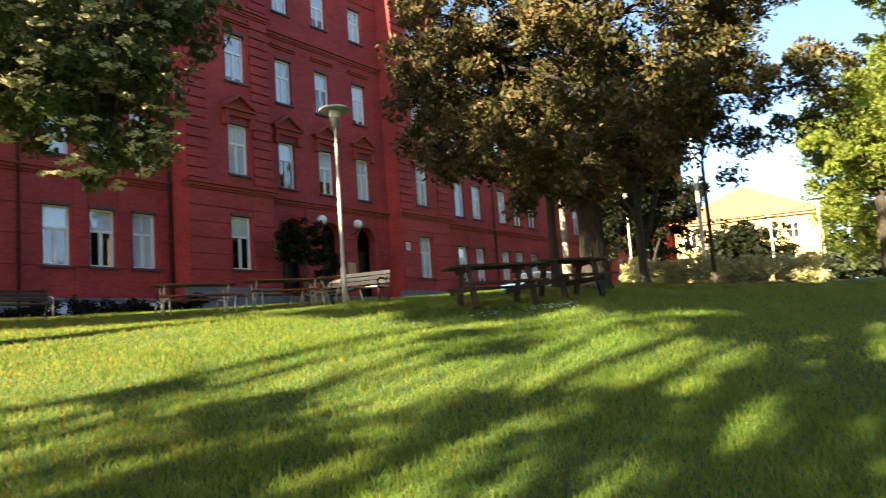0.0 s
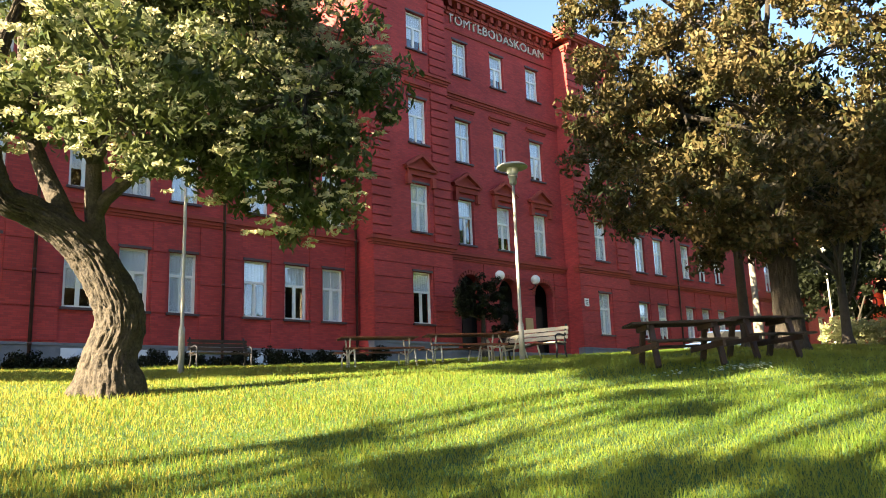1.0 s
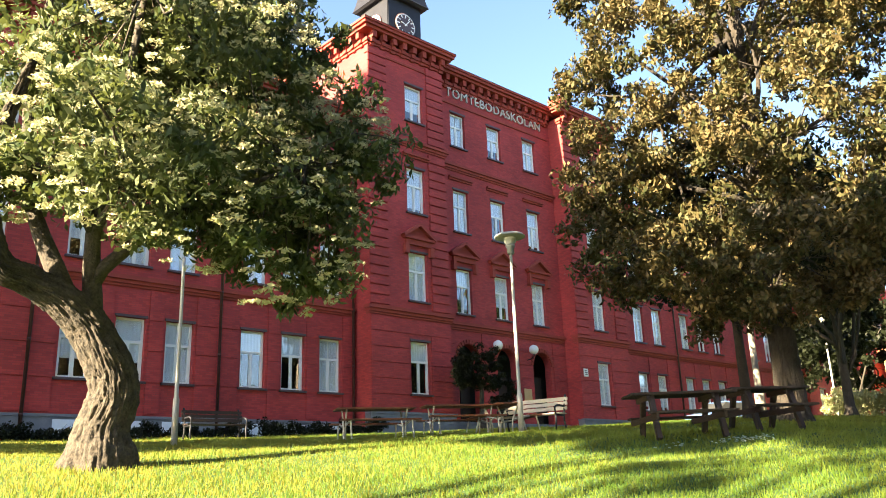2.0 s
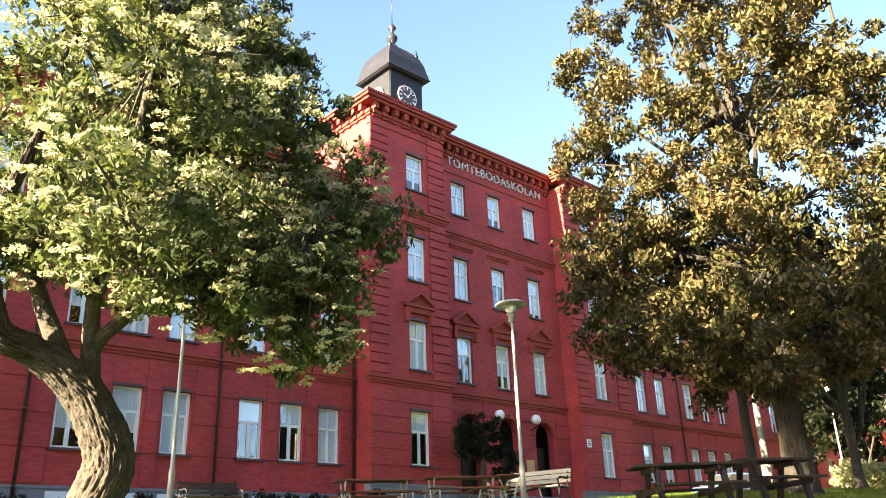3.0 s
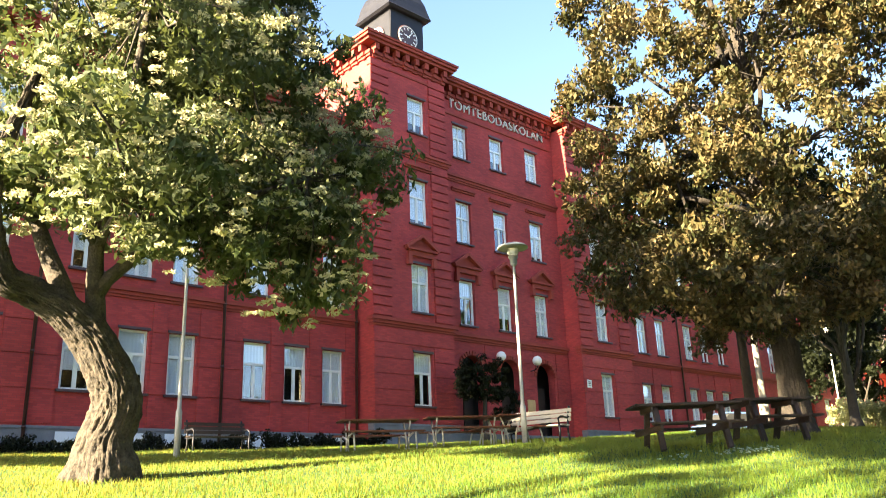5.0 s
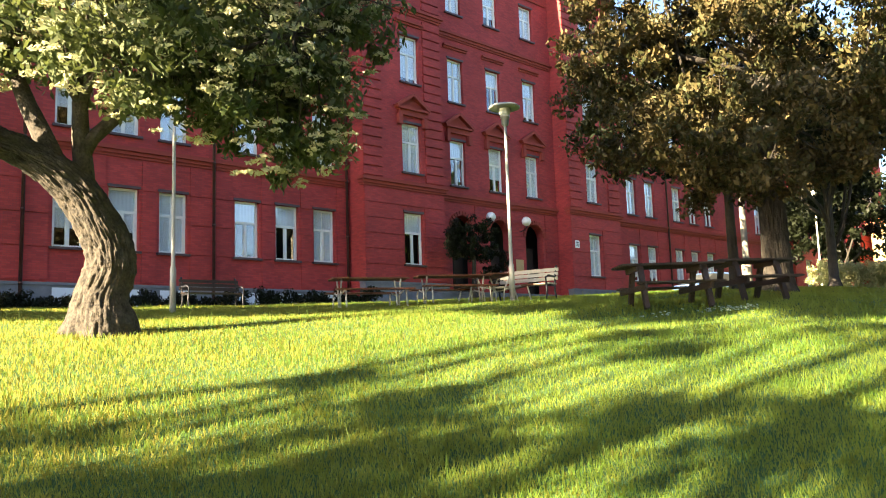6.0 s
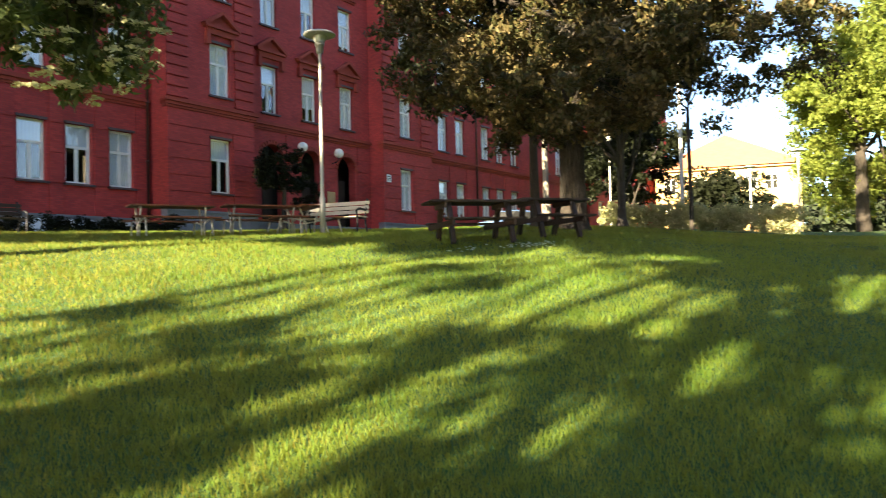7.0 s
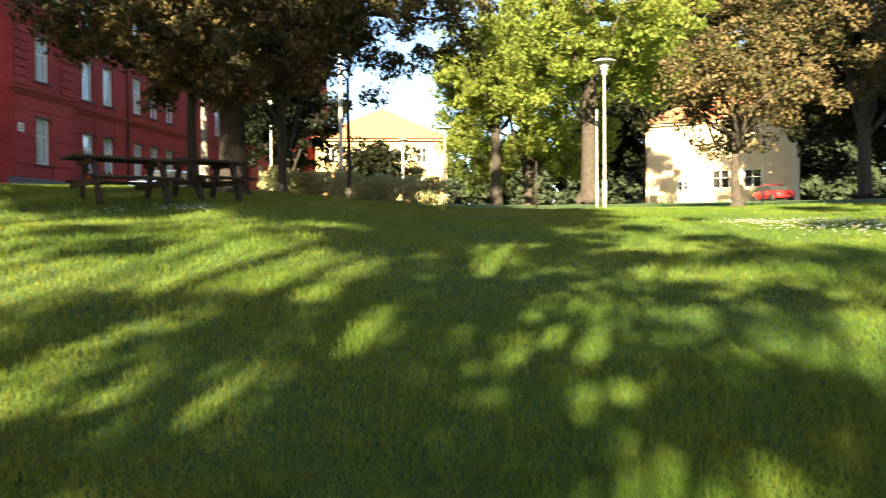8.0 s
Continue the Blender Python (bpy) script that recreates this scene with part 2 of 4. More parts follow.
def ground_z(x, y):
    x, y = np.asarray(x, float), np.asarray(y, float)
    r = np.hypot(x, y)
    az = np.degrees(np.arctan2(x, y))
    a = np.interp(r, *zip(*PROF_A))
    b = np.interp(r, *zip(*PROF_B))
    w = smooth(62, 86, az)
    front = a * (1 - w) + b * w
    facing = smooth(-0.6, 0.25, np.cos(np.radians(az - 58)))
    bumps = 0.03 * np.sin(0.9 * x + 0.4 * y) * np.sin(0.7 * y - 0.3 * x) * np.clip(r / 8, 0, 1)
    front = front - 0.6 * np.exp(-((r - 43) / 5.0) ** 2) * smooth(46, 52, az) * (1 - smooth(66, 72, az))
    return front * facing - 0.06 * r * (1 - facing) + bumps


def gz(x, y):
    return float(ground_z(x, y))


def polar(az, r):
    return r * math.sin(radians(az)), r * math.cos(radians(az))


def build_ground():
    radii = np.concatenate([np.arange(0.6, 24, 0.6), np.arange(24, 60, 2), np.array([62, 70, 80, 95, 120, 160, 250, 500, 1200, 2500])])
    n = 180
    verts, faces = [(0, 0, 0)], []
    for r in radii:
        for k in range(n):
            a = 2 * math.pi * k / n
            x, y = r * math.sin(a), r * math.cos(a)
            verts.append((x, y, gz(x, y)))
    for k in range(n):
        faces.append((0, 1 + (k + 1) % n, 1 + k))
    for i in range(len(radii) - 1):
        for k in range(n):
            a, b = 1 + i * n + k, 1 + i * n + (k + 1) % n
            faces.append((a, b, b + n, a + n))
    g = raw("ground", verts, faces, SOIL)
    g.data.polygons.foreach_set("use_smooth", [True] * len(faces))
    return tagged(g, "mown green lawn sloping up towards the building", "lawn", kind="structure")


ground = build_ground()


def build_grass(count, seed):
    rng = np.random.default_rng(seed)
    r = 1.8 + 28 * rng.random(count) ** 2.0
    az = np.radians(rng.uniform(-2, 125, count))
    x, y = r * np.sin(az), r * np.cos(az)
    z = ground_z(x, y)
    patch = 0.5 + 0.5 * np.sin(1.3 * x + 0.8 * np.sin(1.7 * y)) * np.sin(1.1 * y + 0.6 * np.sin(0.9 * x))
    tuft = np.sin(5.3 * x + 2.1 * np.sin(3.7 * y)) * np.sin(4.9 * y + 1.9 * np.sin(4.3 * x))
    h = (0.026 + 0.05 * rng.random(count) ** 2) * (0.65 + 0.55 * patch + 0.45 * np.clip(tuft, 0, 1))
    tall = rng.random(count) < 0.02
    h[tall] *= 2.0
    w = 0.0026 + 0.0005 * r
    face, lean, la = rng.uniform(0, 2 * np.pi, count), h * rng.uniform(0.1, 0.8, count), rng.uniform(0, 2 * np.pi, count)
    v = np.empty((count, 3, 3))
    v[:, 0] = np.stack([x - w * np.cos(face), y - w * np.sin(face), z - 0.01], 1)
    v[:, 1] = np.stack([x + w * np.cos(face), y + w * np.sin(face), z - 0.01], 1)
    v[:, 2] = np.stack([x + lean * np.cos(la), y + lean * np.sin(la), z + h], 1)
    return mesh_of("grass", v, GRASS)


def mesh_of(name, v, material):
    """One mesh of separate polygons: v has shape (pieces, corners, 3)."""
    n, k = v.shape[:2]
    me = bpy.data.meshes.new(name)
    me.vertices.add(n * k), me.loops.add(n * k), me.polygons.add(n)
    me.vertices.foreach_set("co", v.astype(np.float32).ravel())
    me.loops.foreach_set("vertex_index", np.arange(n * k, dtype=np.int32))
    me.polygons.foreach_set("loop_start", np.arange(0, n * k, k, dtype=np.int32))
    me.update(calc_edges=True)
    me.materials.append(material)
    return new(name, me)


grass = tagged(build_grass(640000, 3), "short green lawn grass with taller tufts", "grass", kind="stuff")

# ---- school building ----
school = thing("school_building", "large red brick school building with white sash windows", "building")
YB, YC, YW = 28.0, 28.95, 29.15


def wall(bm, x0, x1, z0, z1, y, holes, thick=0.45):
    """A wall facing -y with rectangular holes (x0, x1, z0, z1) through it."""
    xs = sorted({x0, x1, *[h[0] for h in holes], *[h[1] for h in holes]})
    zs = sorted({z0, z1, *[h[2] for h in holes], *[h[3] for h in holes]})
    for i in range(len(xs) - 1):
        for j in range(len(zs) - 1):
            cx, cz = (xs[i] + xs[i + 1]) / 2, (zs[j] + zs[j + 1]) / 2
            if any(h[0] < cx < h[1] and h[2] < cz < h[3] for h in holes):
                continue
            q = [(xs[i], zs[j]), (xs[i + 1], zs[j]), (xs[i + 1], zs[j + 1]), (xs[i], zs[j + 1])]
            bm.faces.new([bm.verts.new((a, y, b)) for a, b in q])
    for a, b, c, d in holes:
        for p, q in (((a, c), (b, c)), ((b, c), (b, d)), ((b, d), (a, d)), ((a, d), (a, c))):
            bm.faces.new([bm.verts.new((p[0], y, p[1])), bm.verts.new((q[0], y, q[1])), bm.verts.new((q[0], y + thick, q[1])), bm.verts.new((p[0], y + thick, p[1]))])


def make_window(w, h, look_kind, name="window"):
    """White two-light window with a transom, centred on x, sill at z = 0, wall face at y = 0."""
    y = 0.16
    bm = bmesh.new()
    f = 0.085
    tz = 0.62 * h
    for a in ((-w / 2, -w / 2 + f, 0, h), (w / 2 - f, w / 2, 0, h), (-w / 2 + f, w / 2 - f, 0, f), (-w / 2 + f, w / 2 - f, h - f, h), (-w / 2 + f, w / 2 - f, tz - 0.05, tz + 0.05)):
        box(bm, a[0], a[1], y, y + 0.10, a[2], a[3])
    frame_ob = link(name, bm, WHITE)
    bm = bmesh.new()
    box(bm, -0.035, 0.035, y - 0.006, y + 0.09, f, tz - 0.05)
    for s in (-1, 1):
        for a in ((s * 0.035, s * 0.075), (s * (w / 2 - f - 0.04), s * (w / 2 - f))):
            box(bm, min(a), max(a), y + 0.012, y + 0.07, f, tz - 0.05)
    part("casement", bm, WHITE, frame_ob)
    if look_kind % 2 == 1:
        bm = bmesh.new()
        box(bm, -0.02, 0.02, y + 0.012, y + 0.08, tz + 0.05, h - f)
        part("glazing_bar", bm, WHITE, frame_ob)
    bm = bmesh.new()
    box(bm, -w / 2 - 0.09, w / 2 + 0.09, -0.12, 0.20, -0.09, -0.005)
    part("window_sill", bm, SILLM, frame_ob)
    bm = bmesh.new()
    box(bm, -w / 2 - 0.05, w / 2 + 0.05, -0.05, 0.14, h + 0.004, h + 0.10)
    part("window_head", bm, SILLM, frame_ob)
    for a in ((-w / 2 + f, 0, f, tz - 0.05), (0, w / 2 - f, f, tz - 0.05), (-w / 2 + f, w / 2 - f, tz + 0.05, h - f)):
        bm = bmesh.new()
        box(bm, a[0] + 0.002, a[1] - 0.002, y + 0.04, y + 0.046, a[2], a[3])
        p = part("pane", bm, GLASS, frame_ob)
        p.visible_shadow = False
    # open share below each blind; full blinds also stand in for sky reflection
    lows = (0.62, 0.0, 0.30, 0.75, 0.12)
    bm = bmesh.new()
    lo = h * lows[look_kind % 5]
    n = 14
    for i in range(n):
        xa, xb = -w / 2 + 0.05 + (w - 0.1) * i / n, -w / 2 + 0.05 + (w - 0.1) * (i + 1) / n
        o = 0.012 * (i % 2)
        bm.faces.new([bm.verts.new(p) for p in ((xa, y + 0.056 + o, lo), (xb, y + 0.068 - o, lo), (xb, y + 0.068 - o, h - 0.03), (xa, y + 0.056 + o, h - 0.03))])
    part("blind", bm, BLIND, frame_ob)
    return frame_ob


WIN = {}


def put_window(x, y, z, w, h, kind):
    key = (w, h, kind)
    if key not in WIN:
        WIN[key] = make_window(w, h, kind)
        WIN[key].parent = school
        WIN[key].matrix_basis = Matrix.Translation((x, y, z))
    else:
        copy_thing(WIN[key], Matrix.Translation((x, y, z)))


rw = random.Random(7)
KINDS = {16.6: 0, 18.5: 0, 20.4: 1, 24.6: 0, 24.7: 0, 38.8: 1, 9.7: 2, 11.6: 2, 13.5: 2}
FLOORS_BAY = ((5.53, 2.42), (9.88, 2.36), (14.26, 2.32), (19.10, 1.98))
FLOORS_WING = ((5.55, 2.32), (9.88, 2.36), (14.26, 2.32))


def facade(name, x0, x1, z0, z1, y, cols, floors, w, extra=()):
    holes = [(c - w / 2, c + w / 2, z, z + h) for c in cols for z, h in floors] + list(extra)
    bm = bmesh.new()
    wall(bm, x0, x1, z0, z1, y, holes)
    part(name, bm, BRICK, school)
    for c in cols:
        for z, h in floors:
            put_window(c, y, z, w, h, KINDS.get(round(c, 1)) if z < 6 and round(c, 1) in KINDS else rw.choice((1, 1, 4, 1, 2, 4, 1, 0, 2)))


BAYL, BAYR = (21.75, 26.62), (36.5, 41.35)
TOP_P, TOP_W = 22.9, 18.5
L_COLS = [c - 6.95 * k for k in range(3, -1, -1) for c in (16.6, 18.5, 20.4)]
R_COLS = [44.55, 46.70, 50.1, 52.2, 54.4, 57.6, 59.8, 62.3, 64.5]
C_COLS = [28.64, 31.5, 34.5]
E_COLS = [68.6, 72.5, 76.5, 80.5, 84.5]
facade("wall", -8.0, BAYL[0], 2.6, TOP_W, YW, L_COLS, FLOORS_WING, 1.12)
facade("wall", BAYL[0], BAYL[1], 3.0, TOP_P, YB, [24.65], FLOORS_BAY, 1.16)
facade("wall", BAYR[0], BAYR[1], 3.0, TOP_P, YB, [38.8], FLOORS_BAY, 1.16)
facade("wall", BAYR[1], 66.0, 3.2, TOP_W, YW, R_COLS, FLOORS_WING, 1.12)
facade("wall", 66.0, 88.0, 3.2, TOP_P, YB, E_COLS, FLOORS_BAY, 1.16)
ARCHES = [28.75, 31.55, 34.4]
AW, ASP, AZ0 = 1.5, 7.60, 4.45
facade("wall", BAYL[1], BAYR[0], 3.2, TOP_P, YC, C_COLS, FLOORS_BAY[1:], 1.10, [(a - AW / 2, a + AW / 2, AZ0, ASP + AW / 2) for a in ARCHES])

# returns, back walls and roofs close the building
bm = bmesh.new()
for x, ya, yb, za, zb in ((BAYL[0], YB, 42, 2.8, TOP_P), (BAYL[1], YB, YC, 3.0, TOP_P), (BAYR[0], YB, YC, 3.0, TOP_P), (BAYR[1], YB, 42, 3.0, TOP_P), (66, YB, 42, 3, TOP_P), (88, YB, 42, 3, TOP_P), (-8, YW, 42, 2, TOP_W)):
    bm.faces.new([bm.verts.new(p) for p in ((x, ya, za), (x, yb, za), (x, yb, zb), (x, ya, zb))])
for x0, x1, z1 in ((-8, 21.75, TOP_W), (21.75, 41.35, TOP_P), (41.35, 66, TOP_W), (66, 88, TOP_P)):
    bm.faces.new([bm.verts.new(p) for p in ((x0, 42, 2), (x1, 42, 2), (x1, 42, z1), (x0, 42, z1))])
part("side_wall", bm, BRICK, school)
# black sheets behind the windows, darkness of the unlit rooms put into their colour
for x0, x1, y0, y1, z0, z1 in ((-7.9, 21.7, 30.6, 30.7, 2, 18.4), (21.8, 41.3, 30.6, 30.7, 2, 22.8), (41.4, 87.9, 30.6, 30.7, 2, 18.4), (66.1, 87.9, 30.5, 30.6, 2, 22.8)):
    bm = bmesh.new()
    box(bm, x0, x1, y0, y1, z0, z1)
    part("unlit_backing", bm, ROOM, school)


def roof(x0, x1, y0, z, rise):
    bm = bmesh.new()
    a = [(x0, y0, z), (x1, y0, z), (x1, 42.4, z), (x0, 42.4, z)]
    m = (y0 + 42.4) / 2
    b = [(x0 + 1.5, m, z + rise), (x1 - 1.5, m, z + rise)]
    va, vb = [bm.verts.new(p) for p in a], [bm.verts.new(p) for p in b]
    bm.faces.new((va[0], va[1], vb[1], vb[0])), bm.faces.new((va[2], va[3], vb[0], vb[1]))
    bm.faces.new((va[1], va[2], vb[1])), bm.faces.new((va[3], va[0], vb[0])), bm.faces.new((va[3], va[2], va[1], va[0]))
    part("roof", bm, ROOFM, school)


roof(-8.4, 21.7, 28.6, 19.12, 2.2)
roof(21.15, 27.25, 27.36, 23.565, 0.8)
roof(27.0, 36.2, 28.31, 23.575, 0.8)
roof(35.9, 41.95, 27.36, 23.585, 0.8)
roof(41.4, 66, 28.6, 19.12, 2.2)
roof(65.6, 88.4, 27.4, 23.56, 2.0)


def run(name, segs, material, label=""):
    """A moulding of stacked boxes along x: segs of (x0, x1, wall y, [(z0, z1, out), ...])."""
    for x0, x1, y, layers in segs:
        bm = bmesh.new()
        for z0, z1, o in layers:
            box(bm, x0 - o * 0.999, x1 + o * 0.999, y - o, y + 0.25, z0, z1)
        part(name, bm, material, school, label)


def layers(z, prof):
    return [(z + a, z + b, o) for a, b, o in prof]


STRING = ((0, 0.10, 0.06), (0.102, 0.24, 0.12), (0.242, 0.34, 0.20), (0.342, 0.42, 0.14))
CORN = ((0, 0.12, 0.08), (0.122, 0.30, 0.14), (0.65, 0.80, 0.42), (0.802, 0.95, 0.55), (0.952, 1.06, 0.62))
for x0, x1, y in ((-8, 21.5, YW), (BAYL[0], BAYL[1], YB), (26.85, 36.28, YC), (BAYR[0], BAYR[1], YB), (41.6, 65.7, YW), (66, 88, YB)):
    run("string_course", [(x0, x1, y, layers(9.0, STRING))], STONE)
for x0, x1, y in ((BAYL[0], BAYL[1], YB), (26.85, 36.28, YC), (BAYR[0], BAYR[1], YB), (66, 88, YB)):
    run("string_course", [(x0, x1, y, layers(17.62, STRING))], STONE)
    run("cornice", [(x0, x1, y, layers(22.5, CORN))], STONE)
for x0, x1 in ((-8, 21.1), (42.0, 65.3)):
    run("cornice", [(x0, x1, YW, layers(18.05, CORN))], STONE)
for z, p in ((22.5, CORN), (17.62, STRING)):
    for a, b, o in p:
        bm = bmesh.new()
        box(bm, BAYL[0] - o, BAYL[0] + 0.2, YB + 0.26, 40, z + a, z + b)
        part("side_cornice", bm, STONE, school)

# corbels under the cornices
bm = bmesh.new()
for z0, z1, o in ((0, 0.34, 0.34), (-0.22, 0.0, 0.22), (-0.38, -0.22, 0.12)):
    box(bm, -0.12, 0.12, -o, 0.02, z0, z1)
corbel = part("corbel", bm, STONE, school)
spots = []
for x0, x1, y, z in ((BAYL[0] + 0.2, BAYL[1] - 0.1, YB, 22.81), (BAYL[1] + 0.5, BAYR[0] - 0.4, YC, 22.81), (BAYR[0] + 0.2, BAYR[1] - 0.1, YB, 22.81), (66.4, 87.8, YB, 22.81), (0.3, 21.2, YW, 18.36), (42.1, 65.5, YW, 18.36)):
    n = round((x1 - x0) / 0.62)
    spots += [(x0 + (x1 - x0) * i / n, y, z) for i in range(n + 1)]
corbel.matrix_basis = Matrix.Translation(spots[0])
for s in spots[1:]:
    share(corbel, school, Matrix.Translation(s))
for i in range(14):
    share(corbel, school, Matrix.Translation((BAYL[0], YB + 0.4 + 0.62 * i, 22.81)) @ pose(0, 0, 0, 0, 0, -90))

# pediments over the first-floor windows of the pavilion
bm = bmesh.new()
box(bm, -0.95, 0.95, -0.26, 0.05, 0.0, 0.12)
box(bm, -0.80, 0.80, -0.14, 0.05, -0.26, -0.002)
for s in (-1, 1):
    box(bm, s * 0.78 - 0.11, s * 0.78 + 0.11, -0.22, 0.05, -0.75, -0.262)
    a = math.degrees(math.atan2(0.62, 0.95)) * s
    box(bm, -0.60, 0.60, -0.30, 0.05, -0.075, 0.075, Matrix.Translation((-s * 0.52, 0, 0.43)) @ pose(0, 0, 0, 0, -a, 0))
v = [bm.verts.new(p) for p in ((-0.9, -0.08, 0.12), (0.9, -0.08, 0.12), (0, -0.08, 0.70))]
bm.faces.new(v)
ped = part("pediment", bm, STONE, school)
peds = [(24.65, YB), (38.8, YB)] + [(c, YC) for c in C_COLS]
ped.matrix_basis = Matrix.Translation((*peds[0], 12.85))
for p in peds[1:]:
    share(ped, school, Matrix.Translation((*p, 12.85)))
# flat hoods over the second-floor windows
bm = bmesh.new()
for z0, z1, o in ((0, 0.1, 0.08), (0.102, 0.2, 0.16)):
    box(bm, -0.85, 0.85, -o, 0.05, z0, z1)
hood = part("hood_mould", bm, STONE, school)
hood.matrix_basis = Matrix.Translation((24.65, YB, 17.1))
for p in peds[1:]:
    share(hood, school, Matrix.Translation((*p, 17.1)))
bm = bmesh.new()
for z0, z1, o in ((0, 0.07, 0.05), (0.072, 0.14, 0.1)):
    box(bm, -0.72, 0.72, -o, 0.05, z0, z1)
hood2 = part("window_hood", bm, STONE, school)
hs = [(c, YW, 12.55) for c in L_COLS + R_COLS]
hood2.matrix_basis = Matrix.Translation(hs[0])
for p in hs[1:]:
    share(hood2, school, Matrix.Translation(p))

# rusticated corner strips, course by course
def quoin(w):
    bm = soft_box(0, w, -0.085, 0.02, 0, 0.385, 0.022)
    return part("quoin_block", bm, BRICK, school)


QW = 1.15
qb = quoin(QW)
first = True
for x0 in (BAYL[0] - 0.06, BAYL[1] - QW, BAYR[0], BAYR[1] - QW + 0.06):
    for za, zb in ((9.45, 17.55), (18.08, 22.4)):
        n = int((zb - za) / 0.43)
        for i in range(n):
            m = Matrix.Translation((x0, YB, za + 0.03 + i * (zb - za) / n))
            if first:
                qb.matrix_basis, first = m, False
            else:
                share(qb, school, m)
# long banded courses of the ground floor, as grooves between proud bands
def bands(x0, x1, y, z0, z1, holes, step=0.62):
    n = int((z1 - z0) / step)
    for i in range(n):
        a, b = z0 + (z1 - z0) * i / n + 0.025, z0 + (z1 - z0) * (i + 1) / n
        cuts = sorted([(h[0] - 0.1, h[1] + 0.1) for h in holes if h[2] - 0.12 < b and h[3] + 0.12 > a])
        x = x0
        for c in cuts + [(x1, x1)]:
            if c[0] - x > 0.15:
                bm = soft_box(x + 0.004, c[0] - 0.004, y - 0.045, y + 0.02, a, b, 0.014)
                part("brick_band", bm, BRICK, school)
            x = c[1]


G0 = FLOORS_BAY[0]
for (x0, x1), c in ((BAYL, 24.65), (BAYR, 38.8)):
    bands(x0, x1, YB, 4.75, 8.95, [(c - 0.58, c + 0.58, G0[0], G0[0] + G0[1])])
bands(BAYL[1] + 0.02, BAYR[0] - 0.02, YC, 4.75, 8.95, [(a - 0.85, a + 0.85, AZ0, 8.42) for a in ARCHES])
for cols, x0, x1 in ((L_COLS, -8, 21.7), (R_COLS, 41.4, 66)):
    bands(x0, x1, YW, 4.35, 8.95, [(c - 0.56, c + 0.56, 5.55, 7.87) for c in cols], 1.15)

# entrance arches: the curved heads, deep porch and doors
VOUS = None
for a in ARCHES:
    bm = bmesh.new()
    n = 14
    R = AW / 2
    for y in (YC, YC + 0.45):
        for i in range(n):
            t0, t1 = math.pi * i / n, math.pi * (i + 1) / n
            p0, p1 = (a - R * math.cos(t0), ASP + R * math.sin(t0)), (a - R * math.cos(t1), ASP + R * math.sin(t1))
            bm.faces.new([bm.verts.new(q) for q in ((p0[0], y, p0[1]), (p1[0], y, p1[1]), (p1[0], y, ASP + R), (p0[0], y, ASP + R + 1e-4))])
            if y == YC:
                bm.faces.new([bm.verts.new(q) for q in ((p0[0], y, p0[1]), (p1[0], y, p1[1]), (p1[0], y + 0.45, p1[1]), (p0[0], y + 0.45, p0[1]))])
    part("arch_head", bm, BRICK, school)
    for i in range(n):
        m = Matrix.Translation((a, YC, ASP)) @ pose(0, 0, 0, 0, 180 * (i + 0.5) / n - 90, 0)
        if VOUS is None:
            VOUS = part("voussoir", soft_box(-0.075, 0.075, -0.07, 0.03, R + 0.01, R + 0.22, 0.008), STONE, school)
            VOUS.matrix_basis = m
        else:
            share(VOUS, school, m)
    bm = bmesh.new()
    for s in (-1, 1):
        box(bm, a + s * 0.37 - 0.33, a + s * 0.37 + 0.33, YC + 0.75, YC + 0.82, AZ0, 7.1)
        box(bm, a + s * 0.37 - 0.24, a + s * 0.37 + 0.24, YC + 0.72, YC + 0.75, AZ0 + 0.25, AZ0 + 1.1)
    part("door", bm, WOODD, school, "dark panelled double entrance door")

# plinth
for x0, x1, y, z0, z1, o in ((-8, 21.5, YW, 2.2, 4.3, 0.12), (BAYL[0] - 0.1, BAYL[1] + 0.1, YB, 2.5, 4.7, 0.12), (26.75, 36.35, YC, 2.6, 4.45, 0.12), (BAYR[0] - 0.1, BAYR[1] + 0.1, YB, 2.6, 4.75, 0.12), (41.5, 65.8, YW, 2.6, 4.75, 0.12), (66, 88, YB, 2.6, 4.8, 0.12)):
    bm = bmesh.new()
    box(bm, x0, x1, y - o, y + 0.3, z0, z1 - 0.1)
    box(bm, x0 - 0.02, x1 + 0.02, y - o - 0.04, y + 0.3, z1 - 0.098, z1)
    part("plinth", bm, PLINTH, school, "grey granite plinth")
# cellar windows in the plinth
bm = bmesh.new()
box(bm, -0.55, 0.55, -0.145, 0.0, 0, 0.62)
cw = part("cellar_window", bm, BLIND, school, "pale boarded cellar window")
cws = [c for c in L_COLS[3:]]
cw.matrix_basis = Matrix.Translation((cws[0], YW, 3.5))
for c in cws[1:]:
    share(cw, school, Matrix.Translation((c, YW, 3.5)))
# drainpipes
for x, y, z0, z1 in ((15.05, YW, 3.2, 18.1), (21.55, YW, 3.2, 18.3), (8.1, YW, 3.2, 18.1), (41.6, YW, 3.8, 18.2), (48.6, YW, 3.8, 18.1)):
    bm = bmesh.new()
    tube(bm, [(x, y - 0.16, z0, 0.06), (x, y - 0.16, z1 - 0.5, 0.06), (x, y - 0.45, z1, 0.06)], 8)
    for k in range(6):
        lathe(bm, [(0.075, z0 + 1 + k * 2.5), (0.075, z0 + 1.08 + k * 2.5)], x, y - 0.16, 8)
    part("drainpipe", bm, PIPE, school)
